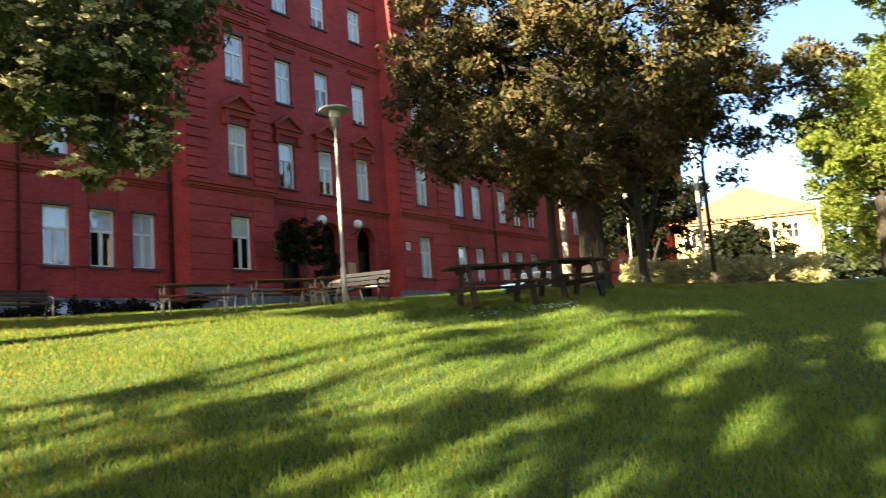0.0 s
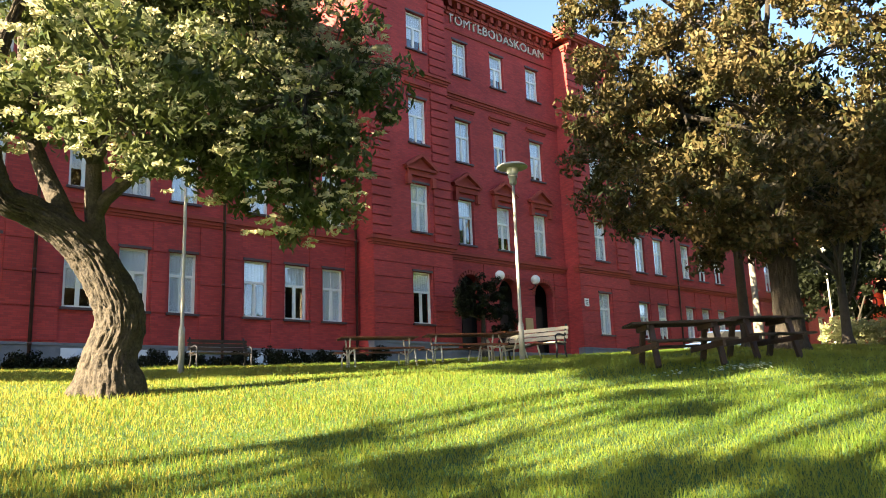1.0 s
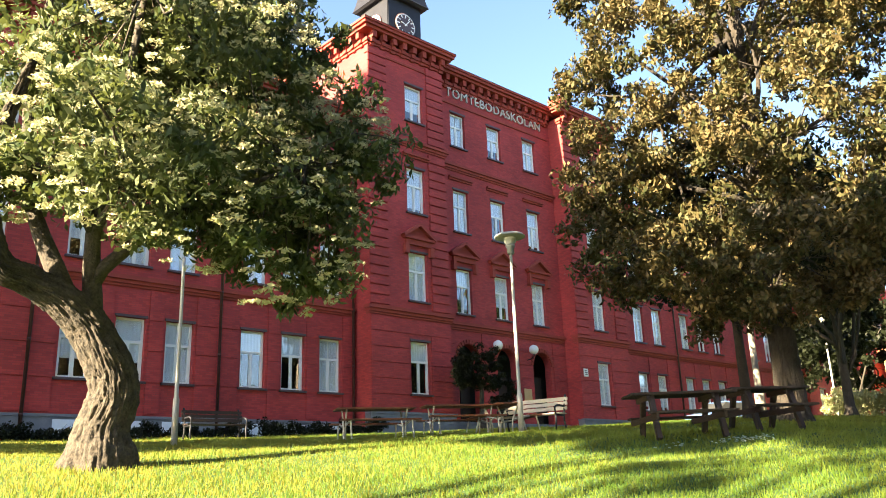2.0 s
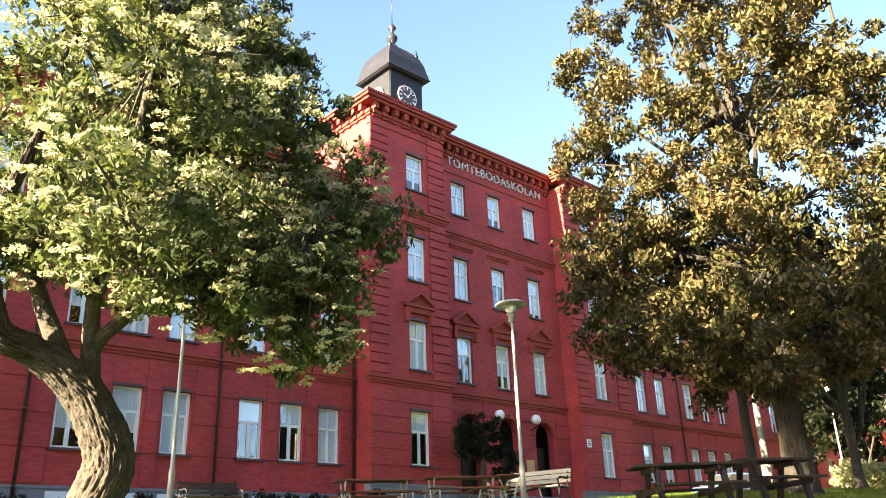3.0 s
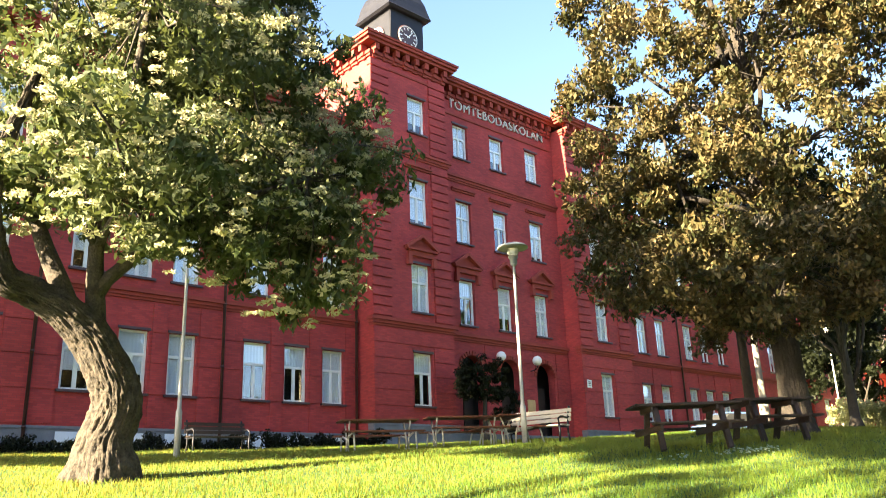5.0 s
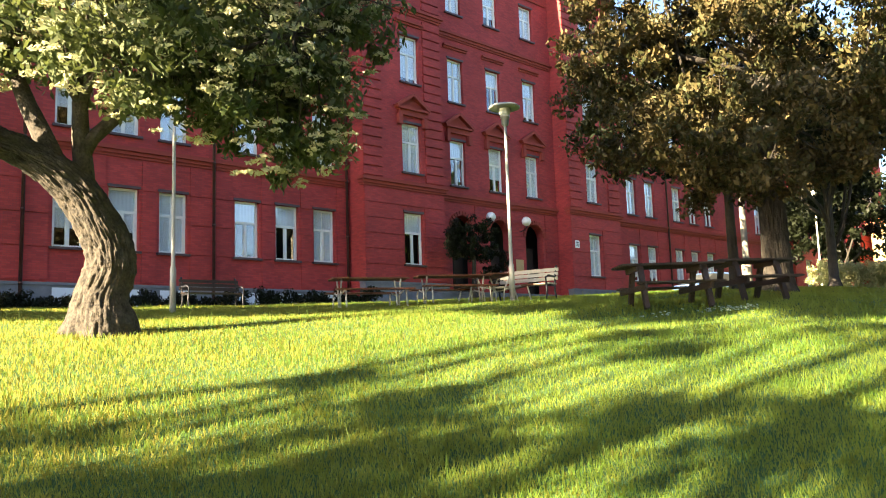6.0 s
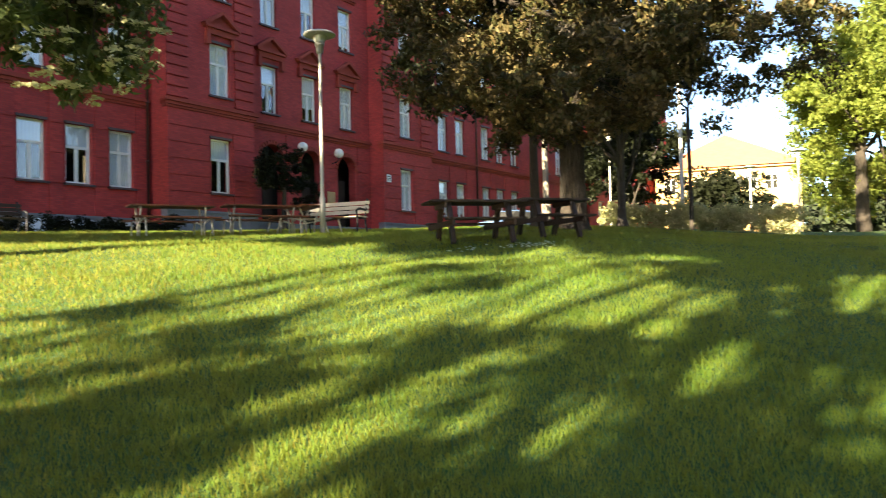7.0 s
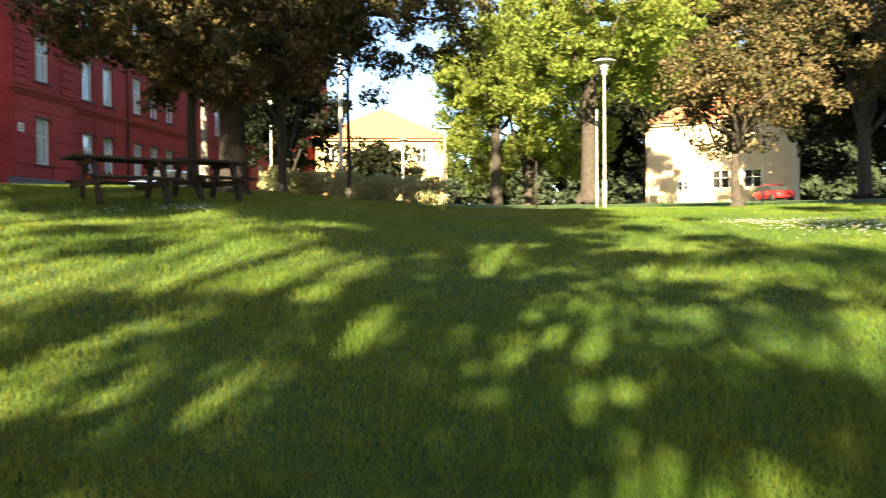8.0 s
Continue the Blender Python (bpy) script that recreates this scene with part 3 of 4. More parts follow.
# name in metal letters on the frieze
cu = bpy.data.curves.new("lettering", "FONT")
cu.body, cu.size, cu.extrude, cu.space_character = "TOMTEBODASKOLAN", 0.74, 0.04, 1.10
cu.align_x = "CENTER"
cu.materials.append(GOLD)
txt = new("lettering", cu)
txt.parent = school
txt.matrix_basis = pose(31.72, YC - 0.06, 22.0, 90, 0, 0)
tagged(txt, "pale metal letters spelling the school name")
# frieze line below the letters
run("frieze_line", [(26.9, 36.25, YC, [(21.55, 21.66, 0.07)]), (BAYL[0], BAYL[1], YB, [(22.05, 22.15, 0.06)])], STONE)

# chimney-like end block on the centre parapet
bm = soft_box(36.2, 37.3, 27.6, 28.6, 23.5, 24.2, 0.03)
part("parapet_block", bm, STONE, school)

# clock tower on the roof
tower = part("clock_tower", soft_box(-1.2, 1.2, -1.2, 1.2, 0, 3.5, 0.04), METAL, school, "black sheet-metal clock tower with a curved roof")
tower.matrix_basis = Matrix.Translation((25.75, 31.0, 23.9))
bm = bmesh.new()
prev = None
for hw, z in ((1.42, 3.4), (1.55, 3.5), (1.50, 3.6), (1.40, 4.0), (1.30, 4.5), (1.12, 5.0), (0.86, 5.4), (0.55, 5.7), (0.3, 5.88), (0.2, 6.1)):
    ring = [bm.verts.new((sx * hw, sy * hw, z)) for sx, sy in ((-1, -1), (1, -1), (1, 1), (-1, 1))]
    if prev:
        for k in range(4):
            bm.faces.new((prev[k], prev[(k + 1) % 4], ring[(k + 1) % 4], ring[k]))
    else:
        bm.faces.new(ring)
    prev = ring
bm.faces.new(prev)
part("tower_roof", bm, METAL, tower)
bm = bmesh.new()
lathe(bm, [(0.2, 5.9), (0.12, 6.2), (0.30, 6.45), (0.33, 6.65), (0.12, 6.9), (0.10, 7.1), (0.26, 7.3), (0.1, 7.55), (0.04, 7.7)], sides=12)
part("finial", bm, METAL, tower)
bm = bmesh.new()
tube(bm, [(0, 0, 7.6, 0.03), (0, 0, 10.4, 0.02)], 6)
box(bm, -0.05, 0.5, -0.012, 0.012, 9.6, 9.9)
box(bm, -0.35, 0.0, -0.012, 0.012, 9.72, 9.78)
part("weather_vane", bm, METAL, tower)
for turn in (0, -90):
    bm = bmesh.new()
    lathe(bm, [(0.02, 0.0), (0.68, 0.0), (0.72, 0.05), (0.62, 0.06), (0.02, 0.05)], sides=28)
    cf = part("clock_face", bm, SILLM, tower, "round dark clock face with pale marks")
    cf.matrix_basis = pose(0, 0, 0, 0, 0, turn) @ pose(0, -1.21, 2.0, 90, 0, 0)
    bm = bmesh.new()
    for k in range(12):
        box(bm, -0.03, 0.03, 0.42, 0.60, 0.062, 0.075, pose(0, 0, 0, 0, 0, 30 * k))
    for k in range(36):
        box(bm, -0.06, 0.06, 0.62, 0.66, 0.062, 0.075, pose(0, 0, 0, 0, 0, 10 * k))
    box(bm, -0.03, 0.03, -0.1, 0.48, 0.077, 0.09, pose(0, 0, 0, 0, 0, -40))
    box(bm, -0.035, 0.035, -0.1, 0.34, 0.091, 0.10, pose(0, 0, 0, 0, 0, 75))
    h = part("clock_dial", bm, WHITE, tower)
    h.matrix_basis = cf.matrix_basis.copy()
for s in (-1, 1):
    bm = bmesh.new()
    lathe(bm, [(0.10, 4.9), (0.14, 5.2), (0.05, 5.45), (0.02, 5.7)], s * 0.98, -0.98, 8)
    part("small_finial", bm, METAL, tower)

# ---- trees ----


def leaves(rng, centres, radius, per, size, squash=0.75, droop=0.0, width=0.55):
    """Folded leaf quads in clumps round the centres."""
    c = np.repeat(centres, per, axis=0)
    n = len(c)
    d = rng.normal(size=(n, 3))
    d /= np.linalg.norm(d, axis=1)[:, None]
    rr = np.repeat(radius, per) * rng.random(n) ** 0.45
    p = c + d * rr[:, None] * np.array([1, 1, squash])
    a = rng.normal(size=(n, 3)) + np.array([0, 0, -droop])
    a /= np.linalg.norm(a, axis=1)[:, None]
    b = np.cross(a, rng.normal(size=(n, 3)) * 0.6 + np.array([0, 0, 1.0]))
    b /= np.linalg.norm(b, axis=1)[:, None] + 1e-9
    s = size * rng.uniform(0.6, 1.3, n)[:, None]
    k = np.cross(a, b) * s * 0.18
    v = np.stack([p - a * s, p + b * s * width + k, p + a * s, p - b * s * width + k], 1)
    return v


def lobes_to_clumps(rng, lobes, spacing):
    """Clump centres over and inside a set of ellipsoids (x, y, z, rx, ry, rz)."""
    out, rad = [], []
    for x, y, z, a, b, c in lobes:
        n = int(2.2 * (a * b + b * c + a * c) / spacing ** 2)
        d = rng.normal(size=(n, 3))
        d /= np.linalg.norm(d, axis=1)[:, None]
        q = d * (0.45 + 0.55 * rng.random((n, 1)) ** 0.5) * (0.88 + 0.24 * rng.random((n, 1)))
        out.append(np.array([x, y, z]) + q * np.array([a, b, c]))
        rad.append(spacing * rng.uniform(0.35, 0.85, n))
    return np.concatenate(out), np.concatenate(rad)


def limb(rng, a, b, r0, r1, bend=0.12, n=7):
    a, b = np.array(a, float), np.array(b, float)
    w = rng.normal(size=3) * bend * np.linalg.norm(b - a)
    pts = []
    for i in range(n):
        t = i / (n - 1)
        p = a + (b - a) * t + w * math.sin(math.pi * t) + rng.normal(size=3) * 0.01 * np.linalg.norm(b - a)
        pts.append((*p, r0 + (r1 - r0) * t))
    return pts


def tree(label, trunk, limbs, lobes, leaf, bark, spacing, per, size, seed, squash=0.75, droop=0.3, twigs=40, name="tree", rough=False, width=0.55, blossom=0):
    """trunk and limbs are lists of (x, y, z, radius) points in the world."""
    rng = np.random.default_rng(seed)
    ob = thing(name, label, "tree", Matrix.Translation((trunk[0][0], trunk[0][1], trunk[0][2])))
    inv = ob.matrix_world.inverted()
    o = np.array(trunk[0][:3])
    bm = bmesh.new()
    bark_tube(bm, trunk, 132 if rough else 16, 26 if rough else 3, 0.052 if rough else 0.02)
    part("trunk", bm, bark, ob).matrix_basis = inv
    cen, rad = lobes_to_clumps(rng, lobes, spacing)
    tips = []
    for lm in limbs:
        bm = bmesh.new()
        tube(bm, lm, 8)
        part("limb", bm, bark, ob).matrix_basis = inv
        tips += [lm[-1], lm[len(lm) // 2]]
    bm = bmesh.new()
    for i in rng.choice(len(cen), min(twigs, len(cen)), replace=False):
        tp = min(tips, key=lambda q: float(np.linalg.norm(np.array(q[:3]) - cen[i])))
        tube(bm, limb(rng, tp[:3], cen[i], max(0.018, tp[3] * 0.55), 0.01, 0.1, 5), 5)
    tagged(part("branchwork", bm, bark, ob), kind="stuff").matrix_basis = inv
    v = leaves(rng, cen, rad, per, size, squash, droop, width)
    cr = mesh_of("crown", v - o, leaf)
    cr.parent = ob
    if blossom:
        n = 30
        lb = np.array(lobes)[rng.choice(len(lobes), blossom, p=np.array([q[3] * q[5] for q in lobes]) / sum(q[3] * q[5] for q in lobes))]
        d = rng.normal(size=(blossom, 3)) + np.array([0, 0, 0.35])
        d /= np.linalg.norm(d, axis=1)[:, None]
        top = lb[:, :3] + d * lb[:, 3:] * rng.uniform(0.98, 1.12, blossom)[:, None]
        c = np.repeat(top, n, axis=0)
        q, f = 0.11 * rng.random(len(c)) ** 0.5, rng.uniform(0, 2 * np.pi, len(c))
        c = c + np.stack([q * np.cos(f), q * np.sin(f), -2.2 * q * q + rng.normal(0, 0.012, len(c))], 1)
        e = rng.normal(size=(len(c), 2, 3)) * np.array([1, 1, 0.7]) * 0.019
        fl = mesh_of("blossom", np.stack([c - e[:, 0], c + e[:, 1], c + e[:, 0], c - e[:, 1]], 1) - o, BLOSSOM)
        fl.parent = ob
        tagged(fl, "flat clusters of small cream flowers", kind="stuff")
    return ob


def simple_tree(label, az, r, height, crown_lo, rad, leaf, bark, seed, trunk_r=0.3, spacing=1.1, per=60, size=0.13, twigs=30, at=None, wide=1.0, nl=9, ls=1.0):
    rng = np.random.default_rng(seed + 100)
    x, y = at or polar(az, r)
    z = gz(x, y) - 0.05
    top = z + height
    trunk = [(x, y, z, trunk_r * 1.5), (x + 0.03, y, z + 0.3, trunk_r * 1.1), (x + 0.1, y + 0.05, z + crown_lo, trunk_r * 0.85), (x + 0.05, y, z + height * 0.6, trunk_r * 0.5), (x, y, z + height * 0.85, trunk_r * 0.15)]
    lobes, lims = [], []
    mid, half = z + (crown_lo + height) / 2, (height - crown_lo) / 2
    for i in range(nl):
        a, e = 2 * math.pi * (i / 9 + 0.08 * rng.random()), rng.uniform(-0.75, 0.75)
        k = 0.55 if nl < 12 else 0.85 * rng.random() ** 0.6
        q = (x + wide * rad * k * math.cos(a) * math.sqrt(1 - e * e), y + rad * k * math.sin(a) * math.sqrt(1 - e * e), mid + half * (0.72 if nl < 12 else 1.2) * e)
        s = rad * rng.uniform(0.38, 0.55) * ls
        lobes.append((*q, s * wide, s, s * 0.8))
        lims.append(limb(rng, (x + 0.05, y, z + crown_lo + (height - crown_lo) * 0.3 * rng.random()), q, trunk_r * 0.4, 0.03))
    if nl < 12:
        lobes.append((x, y, top - half * 0.45, rad * 0.45, rad * 0.45, half * 0.45))
    return tree(label, trunk, lims, lobes, leaf, bark, spacing, per, size, seed, twigs=twigs)


# leaning old tree
rg = np.random.default_rng(5)
tx, ty = polar(20.6, 12.0)
tz = gz(tx, ty)
P0 = lambda az, el, r: (*polar(az, r), 1.6 + r * math.tan(radians(el)))
trunk = [(tx - 0.12, ty, tz - 0.6, 0.56), (tx - 0.06, ty, tz + 0.05, 0.46), (*P0(20.35, 4.0, 12.0), 0.345), (*P0(20.85, 5.9, 12.0), 0.32), (*P0(20.7, 7.4, 12.0), 0.31), (*P0(19.85, 9.2, 11.95), 0.285), (*P0(18.9, 10.7, 11.9), 0.27), (*P0(17.3, 12.2, 11.8), 0.23), (*P0(15.3, 13.3, 11.7), 0.19), (*P0(13.2, 14.6, 11.5), 0.165), (*P0(12.2, 20, 11.3), 0.10), (*P0(14, 27, 11.2), 0.04)]
lims = [
    [(*P0(17.6, 12.1, 11.8), 0.17), (*P0(16.6, 14.4, 11.9), 0.14), (*P0(15.7, 16.2, 12.0), 0.12), (*P0(14.5, 19, 12.2), 0.10), (*P0(14, 25, 12.4), 0.08), (*P0(15, 34, 12.6), 0.04)],
    [(*P0(19.2, 10.8, 11.9), 0.15), (*P0(19.1, 12.5, 11.9), 0.135), (*P0(18.9, 14.3, 11.9), 0.125), (*P0(18.8, 16.5, 11.7), 0.11), (*P0(20, 25, 11.4), 0.08), (*P0(21, 33, 11.2), 0.04)],
    [(*P0(19.0, 13.2, 11.9), 0.11), (*P0(19.6, 14.4, 11.85), 0.10), (*P0(21.2, 16, 11.8), 0.09), (*P0(23, 17.4, 11.6), 0.08), (*P0(27, 20, 11.3), 0.05), (*P0(33, 22, 11), 0.03)],
]


def lobe(az, el, r, a, c, b=None):
    return (*P0(az, el, r), a, b or a, c)


LOBES_A = [lobe(15.5, 23, 12.4, 1.2, 1.2), lobe(18.5, 22.5, 10.3, 1.1, 0.9), lobe(22.5, 21, 10.2, 1.15, 0.9), lobe(26.5, 20.5, 10.6, 1.2, 1.1), lobe(31, 18.5, 11.6, 1.2, 1.2), lobe(33, 21.5, 12, 1.2, 0.9),
           lobe(16, 30, 12.3, 1.5, 1.3), lobe(22, 29, 10.8, 1.5, 1.3), lobe(27, 27, 12, 1.6, 1.3), lobe(18, 38, 12, 2.0, 1.5), lobe(23, 36, 12, 1.5, 1.1), lobe(24, 19, 11.3, 1.0, 0.7), lobe(31.5, 15.2, 11.6, 0.85, 0.75),
           lobe(17, 44, 12.4, 2.0, 1.5), lobe(36.5, 21.3, 12, 0.8, 0.3), lobe(30, 30, 12.3, 0.9, 0.5), lobe(15, 19.8, 11.4, 0.8, 0.5), lobe(34.3, 16.5, 11.6, 0.75, 0.85), lobe(34.5, 25, 12, 0.95, 0.8), lobe(29, 34, 12.3, 0.9, 0.7), lobe(34, 30.3, 12.3, 0.6, 0.35), lobe(38.3, 23.2, 12, 0.5, 0.2), lobe(25, 31.5, 12, 1.4, 1.2),
           lobe(20, 27, 13.4, 1.6, 1.5), lobe(27, 25, 13.6, 1.6, 1.4), lobe(19, 36, 14, 1.8, 1.4), lobe(26, 33, 14, 1.5, 1.2), lobe(31, 22, 13.4, 1.3, 1.1), lobe(11.5, 19.5, 11.9, 0.8, 0.7)]
tree("old leaning tree with rough bark and silvery green leaves", trunk, lims, LOBES_A, LEAF_A, BARK, 0.50, 62, 0.082, 11, twigs=170, rough=True, width=0.38, droop=0.7, blossom=2300)

# bronze-green tree beside the picnic tables
bx, by = polar(65.9, 20.5)
bz = gz(bx, by)
trunk = [(bx, by, bz - 0.15, 0.48), (bx, by, bz + 0.3, 0.33), (bx - 0.02, by, bz + 2.0, 0.29), (bx + 0.05, by, bz + 4, 0.27), (bx, by, bz + 7.5, 0.2), (bx, by, bz + 13, 0.08)]
LOBES_B = [lobe(57, 15.5, 19.5, 1.9, 1.3), lobe(62, 13.8, 19, 2.2, 1.3), lobe(67, 13.5, 19, 2.3, 1.5), lobe(72, 15, 19.5, 2.0, 1.5), lobe(77, 16.5, 20, 1.8, 1.2), lobe(81, 15, 20, 1.1, 1.2), lobe(76, 12.5, 20.5, 0.7, 0.9),
           lobe(56.5, 20.5, 20, 1.6, 1.4), lobe(62, 21, 19.5, 2.5, 1.8), lobe(69, 22, 19.5, 2.6, 1.9), lobe(76, 23, 20, 2.4, 1.8), lobe(55.5, 26, 20, 1.1, 1.0), lobe(60, 28, 20, 2.0, 1.6), lobe(66, 30, 20, 2.4, 1.8), lobe(73, 31, 20, 2.5, 1.9),
           lobe(56, 31.5, 20.5, 1.3, 0.8), lobe(60, 36, 20.5, 1.8, 1.5), lobe(66, 38, 20.5, 2.4, 1.9), lobe(72, 38, 21, 2.4, 1.8), lobe(63, 43, 21, 1.9, 1.5), lobe(70, 44, 21, 2, 1.5), lobe(59, 41, 21, 1.0, 0.8), lobe(54.5, 32.5, 20.5, 0.5, 0.3), lobe(63, 9.8, 20.2, 0.9, 0.5)]


def loosen(lobes, test, n, k, seed):
    """Break the lobes that pass the test into n small sprays each, with gaps between."""
    rng, out = np.random.default_rng(seed), []
    for q in lobes:
        if not test(q):
            out.append(q)
            continue
        for _ in range(n):
            d = rng.normal(size=3)
            d *= (0.2 + 0.6 * rng.random()) / np.linalg.norm(d)
            out.append((q[0] + d[0] * q[3], q[1] + d[1] * q[4], q[2] + d[2] * q[5] * 1.2, q[3] * k, q[4] * k, q[5] * k * 0.8))
    return out


lims = []
for i, lo in enumerate(LOBES_B):
    lims.append(limb(rg, (bx, by, bz + 3.2 + 7 * (i / len(LOBES_B))), (lo[0], lo[1], lo[2]), 0.085, 0.02))
LOBES_B = loosen(LOBES_B, lambda q: math.degrees(math.atan2(q[0], q[1])) > 71, 7, 0.42, 77)
tree("large bronze-green leafy tree on the lawn", trunk, lims, LOBES_B, LEAF_B, BARKD, 0.62, 118, 0.082, 12, twigs=170, rough=True, width=0.46, droop=0.5)
# slim tree behind it, shade put into its dark leaf colour
simple_tree("slim tree with a dense crown coloured dark for shade", 63.2, 24.5, 9.0, 2.7, 4.2, LEAF_D, BARKD, 13, trunk_r=0.14, spacing=0.8, per=90, size=0.095)
simple_tree("dense tree beside the building, leaves coloured dark for shade", 69.2, 34, 10.0, 1.0, 3.3, LEAF_D, BARKD, 14, trunk_r=0.2, spacing=0.9, per=130, size=0.12)
# farther tree added to shade the building's far end
simple_tree("dense tree beside the building, leaves coloured dark for shade", 69.6, 66, 11, 0.5, 4.8, LEAF_D, BARKD, 24, trunk_r=0.25, spacing=1.3, per=110, size=0.2)
simple_tree("rounded shrub in front of the yellow house, coloured dark for shade", 75.5, 66, 4.6, 0.3, 3.6, LEAF_D, BARKD, 27, trunk_r=0.15, spacing=1.2, per=60, size=0.22)
# bright trees on the far lawn
simple_tree("tall bright green tree in full sun", 90.75, 46, 23, 3.2, 8.6, LEAF_C, BARK, 15, trunk_r=0.5, spacing=1.25, per=120, size=0.155, twigs=60)
simple_tree("bright green tree in full sun", 86.5, 60, 16, 0.4, 7.5, LEAF_C, BARK, 16, trunk_r=0.4, spacing=1.5, per=120, size=0.18)
simple_tree("dark leafy tree beside the yellow house", 84.2, 58, 13, 4.5, 4.5, LEAF_C, BARKD, 26, trunk_r=0.4, spacing=1.4, per=110, size=0.17)
simple_tree("small bronze-leaved tree in front of the cream house", 100.4, 27, 6.2, 1.2, 2.8, LEAF_B, BARK, 17, trunk_r=0.15, spacing=0.75, per=80, size=0.08)
simple_tree("large bronze-leaved tree beyond the lawn", 99.5, 92, 32, 6.0, 13, LEAF_B, BARKD, 18, trunk_r=0.6, spacing=2.0, per=130, size=0.23, twigs=60)
simple_tree("large dark tree at the edge of the lawn", 108.0, 58, 22, 3.0, 7.0, LEAF_B, BARKD, 19, trunk_r=0.45, spacing=1.4, per=110, size=0.155, twigs=60)
simple_tree("tree behind the cream house, leaves coloured dark for shade", 94.5, 84, 20, 2.0, 9, LEAF_D, BARKD, 20, spacing=2.0, per=110, size=0.27)
simple_tree("tree behind the cream house, leaves coloured dark for shade", 104.0, 88, 20, 1.5, 10, LEAF_D, BARKD, 21, spacing=2.0, per=110, size=0.27)
simple_tree("tree behind the cream house, leaves coloured dark for shade", 110.0, 66, 16, 1.0, 9, LEAF_D, BARKD, 22, spacing=2.0, per=110, size=0.25)
# unseen trees placed on the sunny side to shade lawn, bronze tree and facade: place, height, crown base, crown radius,
# number of sprays and their size
SHADE_TREES = ((-9.0, -7.6, 17, 4.0, 4.8, 46, 0.28), (-13.5, 1.7, 17, 2.6, 4.3, 116, 0.23), (-19.0, -14.5, 19, 4.5, 7.5, 60, 0.36), (-26.0, -8.5, 21, 5.0, 5.2, 34, 0.30), (-24.0, -1.5, 17, 9.5, 3.0, 34, 0.26),
               (-15.5, 5.4, 14.5, 5.6, 4.3, 42, 0.16), (-20.0, 4.0, 23.8, 15.6, 3.6, 110, 0.50), (-22.0, 7.5, 24.8, 16.4, 2.7, 110, 0.55), (-15.0, 29.4, 32, 3.0, 7.0, 120, 0.50),
               (-18.0, 18.2, 19.5, 8.0, 4.4, 110, 0.42))
# unseen trees round the back of the lawn, added to block sky light: place, height, crown base, crown radius
SKY_BLOCK_TREES = ((3.0, -13.5, 23, 3.5, 6.5), (15.0, -16.5, 25, 4.0, 6.5), (28.0, -23.0, 26, 4.0, 7.5), (-10.0, -24.0, 25, 4.0, 8.0), (9.0, -29.0, 27, 3.0, 9.0))
for i, (x, y, h, lo, rad, nl, ls) in enumerate(SHADE_TREES):
    simple_tree("unseen leafy tree added to shade the lawn, bronze tree and facade", 0, 0, h, lo, rad, LEAF_C, BARKD, 40 + i, trunk_r=0.13, spacing=0.8, per=60, size=0.16, at=(x, y), nl=nl, ls=ls)

for i, (x, y, h, lo, rad) in enumerate(SKY_BLOCK_TREES):
    simple_tree("unseen tall leafy tree added to block sky light", 0, 0, h, lo, rad, LEAF_B, BARKD, 60 + i, trunk_r=0.35, spacing=1.3, per=60, size=0.26, at=(x, y), nl=40, ls=0.75)

# ---- lamps and poles ----


def lamp_post(label, az, r, h, head=True, rad=0.05, m=None, lean=0.0):
    x, y = polar(az, r)
    ob = thing("street_lamp" if head else "pole", label, "street lamp" if head else "pole", pose(x, y, gz(x, y) - 0.05, lean, 0, 0), group="park lamps" if head else "")
    bm = bmesh.new()
    tube(bm, [(0, 0, 0, rad * 1.5), (0, 0, 1.0, rad * 1.5), (0, 0, 1.08, rad), (0, 0, h - 0.5, rad * 0.8), (0, 0, h - 0.1, rad * 0.8)], 12)
    part("post", bm, m or GALV, ob)
    if head:
        bm = bmesh.new()
        lathe(bm, [(0.07, h - 0.55), (0.10, h - 0.5), (0.10, h - 0.36), (0.13, h - 0.34), (0.13, h - 0.28), (0.06, h - 0.26)], sides=14)
        part("collar", bm, GALV, ob)
        bm = bmesh.new()
        lathe(bm, [(0.10, h - 0.27), (0.15, h - 0.22), (0.17, h - 0.06), (0.12, h - 0.04)], sides=16)
        part("lens", bm, GLOBE, ob, "opal lamp glass")
        bm = bmesh.new()
        lathe(bm, [(0.16, h - 0.09), (0.41, h - 0.075), (0.42, h - 0.05), (0.36, h + 0.0), (0.2, h + 0.05), (0.05, h + 0.075), (0.01, h + 0.08)], sides=28)
        part("shade", bm, GALV, ob, "pale disc-shaped lamp shade")
    return ob


lamp_post("pale park lamp with a disc shade beside a bench", 48.2, 21.0, 5.3)
lamp_post("slim pale pole at the edge of the lawn", 24.78, 18.3, 4.25, False, 0.045)
lamp_post("pale park lamp behind the hedge", 68.45, 47, 5.6)
lamp_post("tall pale flagpole behind the hedge", 73.25, 44, 9.5, False, 0.11)
lamp_post("grey wooden post beside the leafy tree", 64.0, 32, 6.0, False, 0.12, GREYW)
lamp_post("pale park lamp near the yellow house", 80.55, 55, 5.3, True, 0.09)
lamp_post("short pale park lamp behind the hedge", 77.6, 58, 4.6, True, 0.07)
lamp_post("tall grey park lamp on the far lawn", 91.72, 29, 5.25)
lamp_post("slim grey pole beside the park lamp", 91.2, 33, 4.1, False, 0.04)
